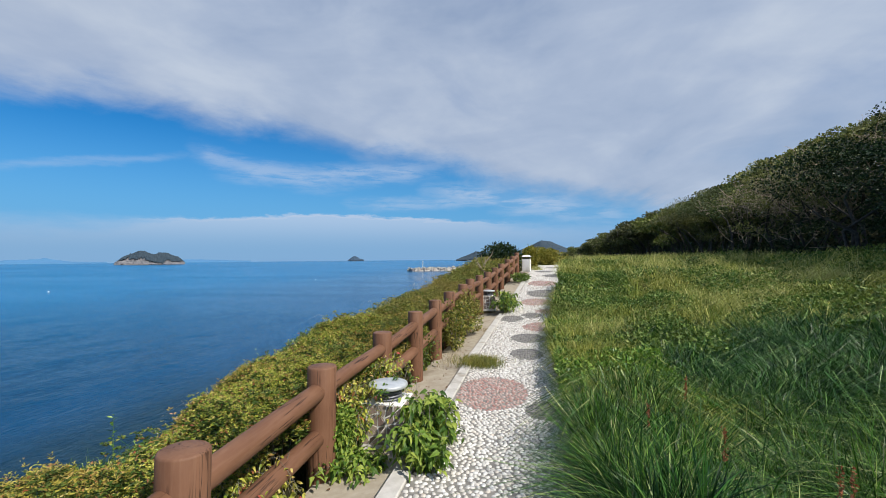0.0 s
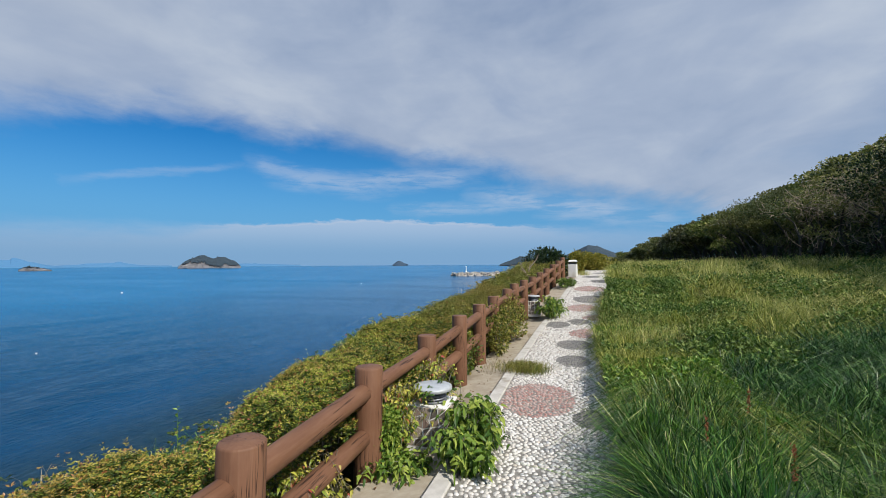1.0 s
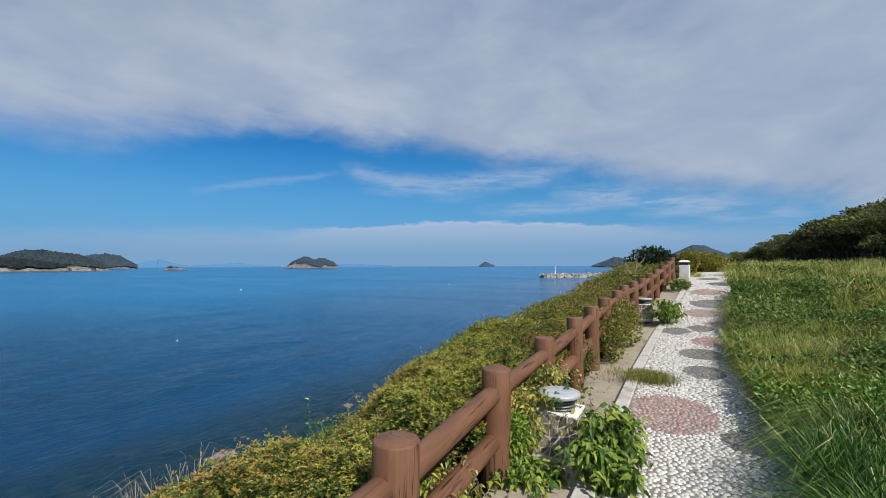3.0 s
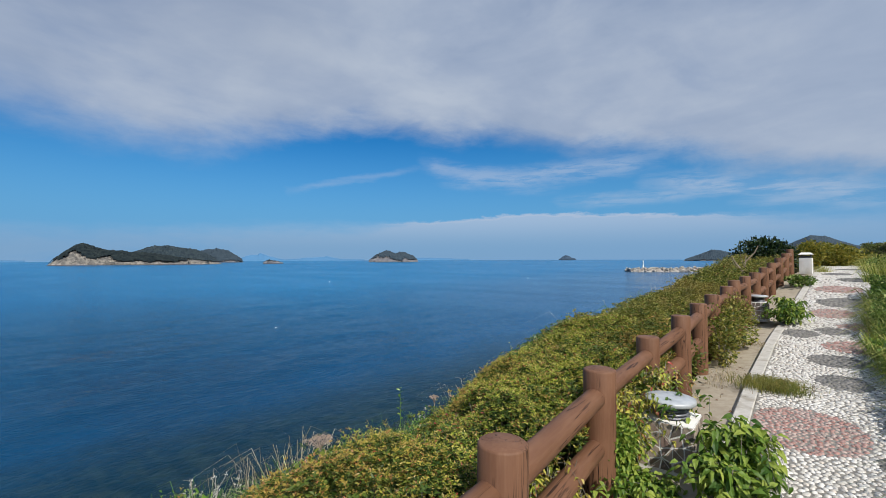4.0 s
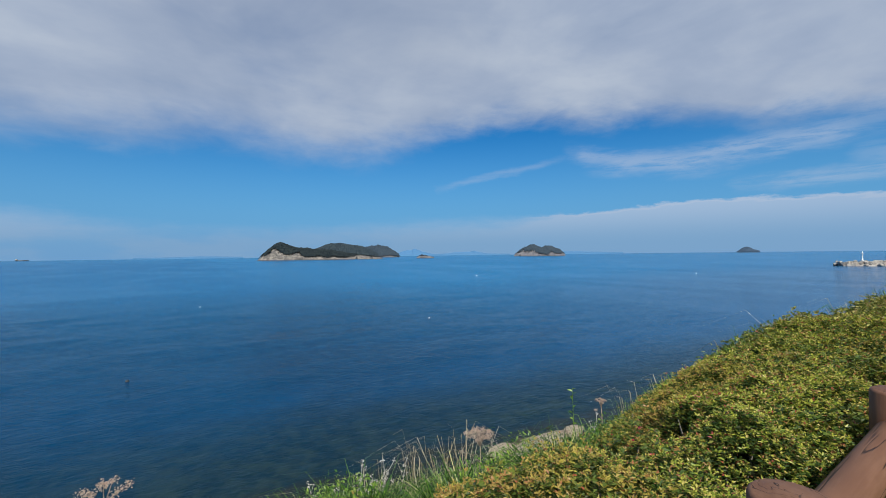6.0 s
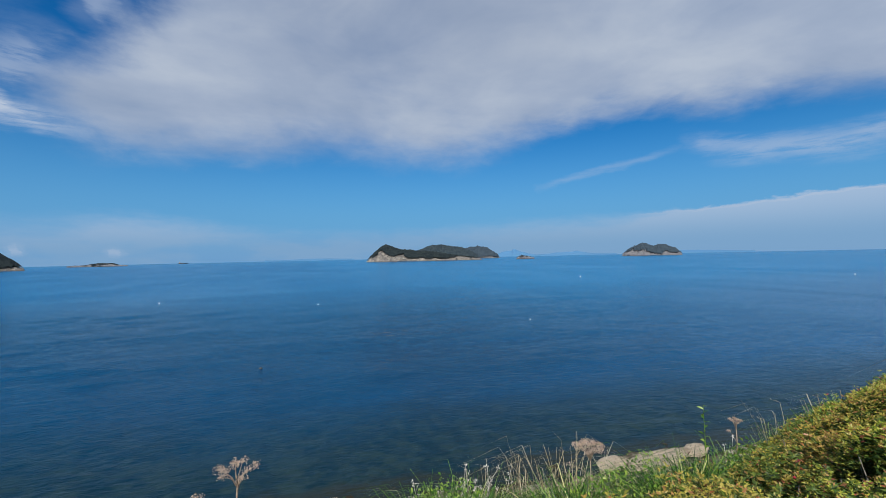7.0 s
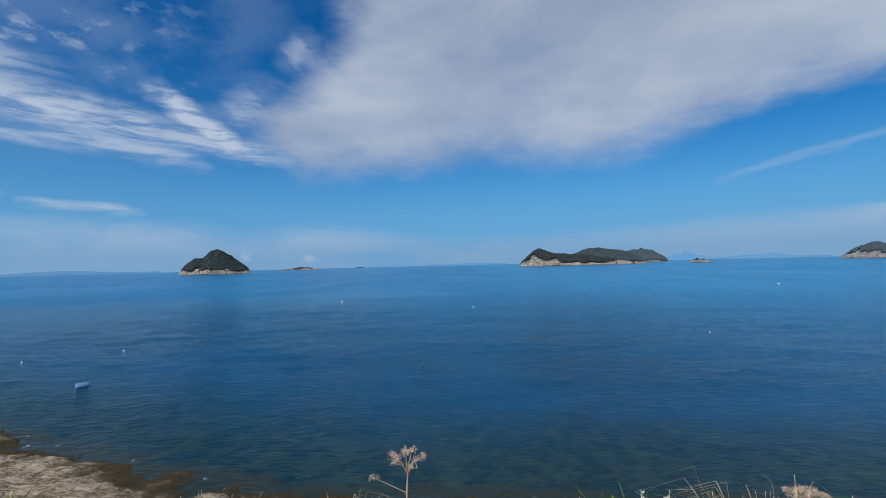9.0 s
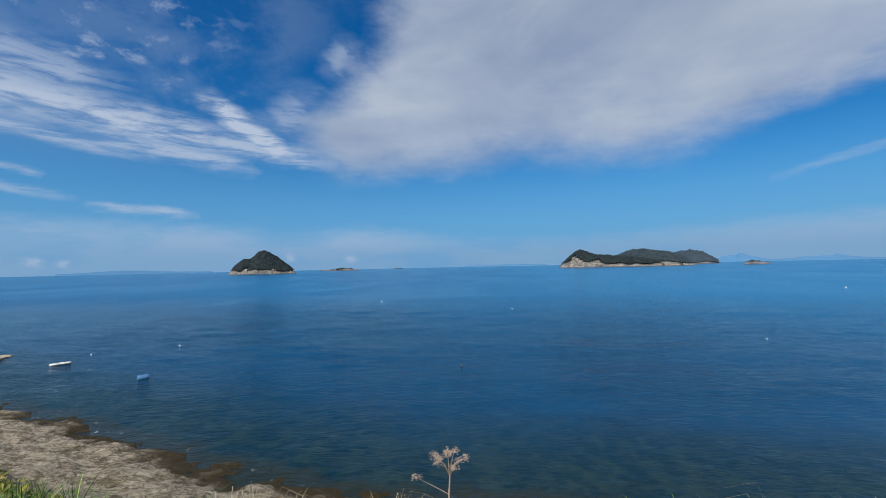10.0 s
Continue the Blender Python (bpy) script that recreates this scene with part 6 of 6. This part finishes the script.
v, f = leaves(np.stack([xx, yy, land(xx, yy) + 1.9 + bumpy(xx, yy, 0.45, 9.0) * 0.7 - q.uniform(0, 1.0, n)], 1), np.tile([[-0.2, -0.1, 0.7]], (n, 1)), q.uniform(0.09, 0.18, n), 0.6, 0.4, 172)
mesh_thing("hill_woods", raw_mesh("hill_woods", v, f, M_LEAF_HILL), "dense low evergreen woods over the hill", "woods", "stuff")


# ---- the white cabinet beside the path ----
cab = thing("white_cabinet", "weathered white steel cabinet with small hipped lid beside the path", "cabinet", (0.62 + sx(20.4), 20.6, zz(20.6) - 0.02), turn=-8)
cab.scale = (0.58, 0.7, 0.98)
part("body", block(bmesh.new(), (-0.30, -0.25, 0.0), (0.30, 0.25, 0.58), 0.012), M_PAINT_WHITE, cab, smooth=False)
for px_ in (-0.25, 0.25):
    for py_ in (-0.20, 0.20):
        part("lid_post", block(bmesh.new(), (px_ - 0.02, py_ - 0.02, 0.575), (px_ + 0.02, py_ + 0.02, 0.70), 0.004), M_DARK_METAL, cab, smooth=False)
# solid dark block that stands in for shade in the gap below the lid
part("gap_shade", block(bmesh.new(), (-0.24, -0.19, 0.575), (0.24, 0.19, 0.66), 0.01), M_DARK_METAL, cab, "solid dark block painted for shade in the gap under the lid", smooth=False)
bm = bmesh.new()
lo = [bm.verts.new(p) for p in ((-0.33, -0.28, 0.70), (0.33, -0.28, 0.70), (0.33, 0.28, 0.70), (-0.33, 0.28, 0.70))]
hi = [bm.verts.new(p) for p in ((-0.20, -0.15, 0.775), (0.20, -0.15, 0.775), (0.20, 0.15, 0.775), (-0.20, 0.15, 0.775))]
for k in range(4):
    bm.faces.new((lo[k], lo[(k + 1) % 4], hi[(k + 1) % 4], hi[k]))
bm.faces.new(list(reversed(lo)))
bm.faces.new(hi)
part("lid", bm, M_PAINT_WHITE, cab, smooth=False)
part("door_panel", block(bmesh.new(), (-0.24, -0.258, 0.06), (0.24, -0.246, 0.52), 0.004), M_PAINT_WHITE, cab, smooth=False)


# ---- islands and far coasts ----
EYE_AT = (1.0, 0.8)


def polar(az_deg, dist):
    """Place at an azimuth to the left of +y, seen from the path."""
    a = radians(az_deg)
    return EYE_AT[0] - math.sin(a) * dist, EYE_AT[1] + math.cos(a) * dist


def island(name, label, az0, az1, dist, crest, deep, rock_h, mats, seed, category="island", ragged=0.10):
    """An island between two azimuths. crest: (place along it 0..1, degrees above the eye's level)."""
    c = polar((az0 + az1) / 2, dist + deep * 0.5)
    ob = thing(name, label, category, (c[0], c[1], -12.0), turn=(az0 + az1) / 2)
    half = math.tan(radians(abs(az0 - az1) / 2)) * (dist + deep * 0.3)
    nu, nv = 110, 34
    U, V = np.meshgrid(np.linspace(-1.0, 1.0, nu), np.linspace(-1, 1, nv), indexing="ij")
    t = (U + 1) / 2
    hs = [math.tan(radians(e)) * (dist + deep * 0.5) + 13.5 for _, e in crest]
    ridge = np.interp(t, [p for p, _ in crest], hs)
    ridge = np.maximum(ridge, 0)
    wob_ = np.array([noise.fractal(Vector((a * 5 + seed, b * 2.5, seed * 1.7)), 1.0, 2.0, 5) for a, b in zip(U.ravel(), V.ravel())]).reshape(U.shape)
    wob2 = np.array([noise.fractal(Vector((a * 30 + seed, b * 9, seed * 0.7)), 1.0, 2.0, 4) for a, b in zip(U.ravel(), V.ravel())]).reshape(U.shape)
    shore_ = np.clip(1 - np.abs(U) ** 6, 0, 1) * np.clip(1 - np.abs(V + 0.06 * wob_) ** 2, 0, 1)
    across = np.clip(1 - np.abs(V) ** 1.7, 0, 1)
    rock_h = np.interp(t, [p for p, _ in rock_h], [h for _, h in rock_h]) if isinstance(rock_h, list) else rock_h
    foot = np.minimum(rock_h * (0.8 + 1.1 * wob_), ridge * 0.6 + 2) * np.clip(shore_ * 5.0, 0, 1)
    H = np.maximum(foot, ridge * across * (1 + ragged * wob_))
    H = H * (1 + 0.5 * ragged * wob2) - 1.5 * (1 - np.clip(shore_ * 8, 0, 1))
    P = np.stack([U * half, V * deep * 0.5, H], -1)
    idx_ = np.arange(U.size).reshape(U.shape)
    qd = np.stack([idx_[:-1, :-1], idx_[1:, :-1], idx_[1:, 1:], idx_[:-1, 1:]], -1).reshape(-1, 4)
    top = H.max()
    W = P.copy()
    clump = np.array([noise.cell(Vector((a * 52, b * 30, seed))) for a, b in zip(U.ravel(), V.ravel())]).reshape(U.shape)
    W[..., 2] += top * (0.012 + 0.25 * ragged * np.abs(wob2)) + 16 * ragged * clump
    green = (H + wob_ * rock_h * 1.5) > rock_h * 1.15
    P[..., 2] -= np.where(green, 0.06 * top + 1.0, 0.0)
    mesh_thing("rock", raw_mesh("rock", P.reshape(-1, 3), qd, mats[0], False), "", "", "", ob)
    keep_ = green[:-1, :-1] & green[1:, :-1] & green[1:, 1:] & green[:-1, 1:]
    if keep_.any():
        mesh_thing("forest_cover", raw_mesh("forest_cover", W.reshape(-1, 3), qd[keep_.ravel()], mats[1], False), "dark evergreen forest", "", "", ob)
    return ob


# FAR and MID materials carry the haze in their base colours
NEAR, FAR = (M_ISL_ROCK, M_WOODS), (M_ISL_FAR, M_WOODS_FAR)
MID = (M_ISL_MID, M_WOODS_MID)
island("wooded_island", "long wooded island with pale rock cliffs rising from the sea", 82.4, 67.0, 1450,
       [(0, -0.5), (0.03, 0.4), (0.07, 0.95), (0.135, 1.62), (0.18, 1.66), (0.26, 1.15), (0.375, 0.9), (0.55, 0.75), (0.7, 0.35), (0.85, 0.0), (1, -0.4)], 200, [(0, 14), (0.06, 20), (0.13, 25), (0.19, 15), (0.24, 11), (0.30, 15), (0.36, 8), (0.7, 7), (0.8, 11), (1, 7)], NEAR, 3)
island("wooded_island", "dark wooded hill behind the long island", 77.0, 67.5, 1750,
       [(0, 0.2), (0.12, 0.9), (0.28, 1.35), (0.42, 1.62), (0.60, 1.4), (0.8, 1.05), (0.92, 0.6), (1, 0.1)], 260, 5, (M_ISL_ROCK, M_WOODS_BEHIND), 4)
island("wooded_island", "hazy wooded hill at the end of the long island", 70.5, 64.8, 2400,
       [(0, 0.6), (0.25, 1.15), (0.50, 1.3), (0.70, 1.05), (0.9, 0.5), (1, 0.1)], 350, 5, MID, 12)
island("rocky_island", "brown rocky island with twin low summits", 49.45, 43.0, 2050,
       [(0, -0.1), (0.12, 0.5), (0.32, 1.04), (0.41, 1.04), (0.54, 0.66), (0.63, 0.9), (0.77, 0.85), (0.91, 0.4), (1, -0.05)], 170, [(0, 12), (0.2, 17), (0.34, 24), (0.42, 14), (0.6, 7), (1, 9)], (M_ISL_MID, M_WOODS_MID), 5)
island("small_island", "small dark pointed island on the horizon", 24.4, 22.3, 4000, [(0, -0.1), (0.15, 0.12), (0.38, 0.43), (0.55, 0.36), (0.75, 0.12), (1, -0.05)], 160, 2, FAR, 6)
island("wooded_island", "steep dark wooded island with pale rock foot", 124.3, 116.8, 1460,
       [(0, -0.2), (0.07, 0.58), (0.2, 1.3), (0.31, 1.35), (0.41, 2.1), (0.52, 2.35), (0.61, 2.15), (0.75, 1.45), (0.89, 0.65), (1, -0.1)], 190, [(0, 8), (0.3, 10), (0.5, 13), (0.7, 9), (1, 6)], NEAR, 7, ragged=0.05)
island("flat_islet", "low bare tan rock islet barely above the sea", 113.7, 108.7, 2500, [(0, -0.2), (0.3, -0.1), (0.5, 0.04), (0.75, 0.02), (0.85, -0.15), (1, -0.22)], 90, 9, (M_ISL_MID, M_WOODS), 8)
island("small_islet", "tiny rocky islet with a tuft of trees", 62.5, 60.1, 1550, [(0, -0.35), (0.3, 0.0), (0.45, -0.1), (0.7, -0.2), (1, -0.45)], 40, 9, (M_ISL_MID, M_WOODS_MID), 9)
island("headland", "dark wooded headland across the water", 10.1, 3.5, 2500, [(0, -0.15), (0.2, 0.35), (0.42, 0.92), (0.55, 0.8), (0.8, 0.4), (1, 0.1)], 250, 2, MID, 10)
island("mountain", "mountain beyond the crest of the path, haze painted into its blue-green", 3.6, -9.5, 2600, [(0, 0.4), (0.2, 1.3), (0.36, 2.25), (0.45, 2.1), (0.62, 1.2), (0.85, 0.6), (1, 0.2)], 700, 4, MID, 11, "mountain", 0.03)
for k, (a0, a1, e, cen) in enumerate(((66.5, 59.5, 0.72, 0.5), (60.5, 50.0, 0.25, 0.4), (47, 36, 0.2, 0.5), (140, 126, 0.25, 0.4), (58, 52, 0.38, 0.5), (95, 84, 0.10, 0.6))):
    d0 = 4500 + 40 * k
    half = math.tan(radians((a0 - a1) / 2)) * d0
    c = polar((a0 + a1) / 2, d0)
    xs = np.linspace(-1, 1, 60)
    hh = np.array([math.tan(radians(e)) * d0 * (math.exp(-((x / 2 + 0.5 - cen) / 0.28) ** 2)) * (1 + 0.25 * noise.fractal(Vector((x * 4, k * 3.1, 0)), 1, 2, 4)) * (1 - abs(x) ** 6) for x in xs]) + 13.0
    v = [(x * half, 0, -2.0) for x in xs] + [(x * half, 60, float(h)) for x, h in zip(xs, hh)] + [(x * half, 200, -2.0) for x in xs]
    f = [(i, i + 1, i + 61, i + 60) for i in range(59)] + [(60 + i, 61 + i, 121 + i, 120 + i) for i in range(59)]
    ob = mesh_thing("far_coast", raw_mesh("far_coast", v, f, M_COAST), "mountains of a far coast over the sea, haze painted into their blue", "distant coast", "", None, "far coasts")
    ob.matrix_world = pose(c[0], c[1], -12, 0, 0, (a0 + a1) / 2)

# ---- breakwater of concrete blocks ----
bw = thing("breakwater", "low breakwater of pale concrete blocks running out from the shore", "breakwater", (-131.5, 454.0, -12.0), turn=math.degrees(math.atan2(35.4, 60.5)))
L = 150
bm = bmesh.new()
prof = [(-5.5, -1), (-1.6, 3.0), (1.6, 3.0), (5.5, -1)]
ends = [[bm.verts.new((x, y, z)) for y, z in prof] for x in (3, L)]
for k in range(4):
    bm.faces.new((ends[0][k], ends[0][(k + 1) % 4], ends[1][(k + 1) % 4], ends[1][k]))
bm.faces.new(list(reversed(ends[0])))
bm.faces.new(ends[1])
bmesh.ops.recalc_face_normals(bm, faces=bm.faces)
part("core", bm, M_BWATER, bw, smooth=False)
brnd = random.Random(23)
blk = []
for k in range(4):
    b = bmesh.new()
    block(b, (-1.2, -1.2, -1.2), (1.2, 1.2, 1.2), 0.3)
    blk.append(mesh_of("concrete_block", b, M_BWATER, False))
for i in range(290):
    x = brnd.uniform(0, L) ** 1.0
    s_ = brnd.uniform(-1, 1)
    z = 3.3 * (1 - abs(s_)) + brnd.uniform(-0.5, 0.9) + 0.3
    ob = new("concrete_block", blk[i % 4])
    ob.parent = bw
    ob.matrix_local = pose(x, s_ * 5.5, z, brnd.uniform(0, 90), brnd.uniform(0, 90), brnd.uniform(0, 90)) @ Matrix.Scale(brnd.uniform(0.6, 1.25), 4)
light = thing("harbour_light", "slim white harbour light on the breakwater head", "lighthouse", (-117.5, 461.0, -8.2))
part("tower", lathe(bmesh.new(), [(0.9, 0.0), (0.8, 1.2), (0.45, 1.4), (0.4, 6.0), (0.6, 6.2), (0.6, 6.6), (0.3, 7.4), (0.05, 8.0)], 14), M_PAINT_WHITE, light)

# ---- floats and small craft ----
def float_ball(x, y, r, mat, label):
    ob = thing("float", label, "buoy", (x, y, -12.0), "fishing floats")
    part("ball", lathe(bmesh.new(), [(r * 0.5, -r * 0.5), (r * 0.9, -r * 0.1), (r, r * 0.3), (r * 0.8, r * 0.8), (r * 0.3, r * 1.05)], 12), mat, ob)
    part("eyelet", lathe(bmesh.new(), [(r * 0.12, r), (r * 0.12, r * 1.3), (r * 0.05, r * 1.35)], 8), M_DARK_METAL, ob)
    return ob


for x, y, r in ((-56.6, -4.64, 0.2), (-70.2, -57.1, 0.12), (-78.6, 45.1, 0.11), (-131.0, 4.0, 0.14), (-161.9, -45.5, 0.2), (-142.3, 266.8, 0.36), (-213.7, 154.1, 0.34), (-62.0, -66.5, 0.11)):
    dark_ = (x, y) == (-56.6, -4.64)
    float_ball(x, y, r, M_DARK_METAL if dark_ else M_PAINT_WHITE, "small dark fishing float on the water" if dark_ else "small white fishing float on the water")

drum = thing("blue_drum", "blue plastic drum float lying on the water", "float", (-47.8, -43.8, -12.0), turn=-40)
part("barrel", log_mesh(0.40, 1.15, 60, sides=18), M_BLUE, drum, place=pose(-0.58, 0, 0.18, 0, 90, 0))
for a in (-0.24, 0.20):
    part("hoop", lathe(bmesh.new(), [(0.40, -0.03), (0.43, -0.02), (0.43, 0.02), (0.40, 0.03)], 20), M_BLUE, drum, place=pose(a, 0, 0.18, 0, 90, 0))

boat = thing("rowing_boat", "small white open boat lying on the sea", "boat", (-54.9, -64.0, -12.0), turn=-38)
bm = bmesh.new()
secs = []
for i in range(9):
    t = i / 8
    x = -1.2 + 2.4 * t
    wd = 0.52 * (1 - abs(2 * t - 0.85) ** 2.4 * 0.55) * (1 - max(0, t - 0.8) * 4.4)
    hgt = 0.24 + 0.06 * t ** 3
    secs.append([bm.verts.new(p) for p in ((x, -wd, hgt), (x, -wd * 0.8, 0.02), (x, 0, -0.12), (x, wd * 0.8, 0.02), (x, wd, hgt), (x, wd * 0.85, hgt - 0.01), (x, wd * 0.6, 0.1), (x, -wd * 0.6, 0.1), (x, -wd * 0.85, hgt - 0.01))])
for a, b in zip(secs, secs[1:]):
    for k in range(9):
        bm.faces.new((a[k], a[(k + 1) % 9], b[(k + 1) % 9], b[k]))
bm.faces.new(list(reversed(secs[0])))
bm.faces.new(secs[-1])
bmesh.ops.recalc_face_normals(bm, faces=bm.faces)
part("hull", bm, M_PAINT_WHITE, boat)
for x in (-0.5, 0.3):
    part("thwart", block(bmesh.new(), (x - 0.1, -0.42, 0.19), (x + 0.1, 0.42, 0.22), 0.008), M_TWIG, boat, smooth=False)

ship = thing("cargo_ship", "tiny dark cargo ship on the horizon", "ship", (*polar(103.6, 4300), -12.0), turn=100)
part("hull", block(bmesh.new(), (-35, -6, -1), (35, 6, 6), 1.0), M_DARK_METAL, ship)
part("bridge", block(bmesh.new(), (-32, -5, 6), (-22, 5, 15), 0.5), M_BWATER, ship)

# ---- boulders on the shore ----
def boulder(place, size, seed):
    bm = bmesh.new()
    bmesh.ops.create_icosphere(bm, subdivisions=3, radius=1.0)
    for v in bm.verts:
        n = v.co.normalized()
        v.co *= 1 + 0.30 * noise.fractal(n * 1.1 + Vector((seed * 3.7, 0, 0)), 1, 2, 4) - 0.22 * abs(noise.noise(n * 2.2 + Vector((0, seed, 0))))
        v.co.z = min(v.co.z, 0.62 + 0.16 * n.x)
    ob = new("boulder", mesh_of("boulder", bm, M_BOULDER))
    ob.matrix_world = pose(*place, 0, 0, seed * 9) @ Matrix.Diagonal((*size, 1))
    return tagged(ob, "pale sandy boulder on the rock shelf by the water", "boulder", "shore boulders")


for i, (x, y, sz) in enumerate(((-20.8, 21.8, (1.0, 2.8, 0.16)), (-21.2, 25.0, (0.7, 1.5, 0.12)), (-21.5, 18.8, (0.8, 1.3, 0.12)))):
    boulder((x, y, float(land(x, y)) + 0.05), sz, i + 1)
# pale rocks on the brink
for i, (x, y, k) in enumerate(((-2.25, -0.40, 0.16), (-2.32, 0.02, 0.13))):
    boulder((x, y, float(land(x, y)) + 0.10), (k, k * 1.5, k * 0.8), i + 90)
# a low reef rock awash beyond the boat
for i, (x, y, sz) in enumerate(((-56.2, -79.2, (2.0, 2.6, 0.55)), (-59.6, -80.4, (1.4, 1.3, 0.32)), (-53.5, -82.0, (1.6, 2.0, 0.7)))):
    ob = boulder((x, y, -12.0), sz, i + 31)
    tagged(ob, "low reddish-brown reef rock awash in the sea", "reef rock")
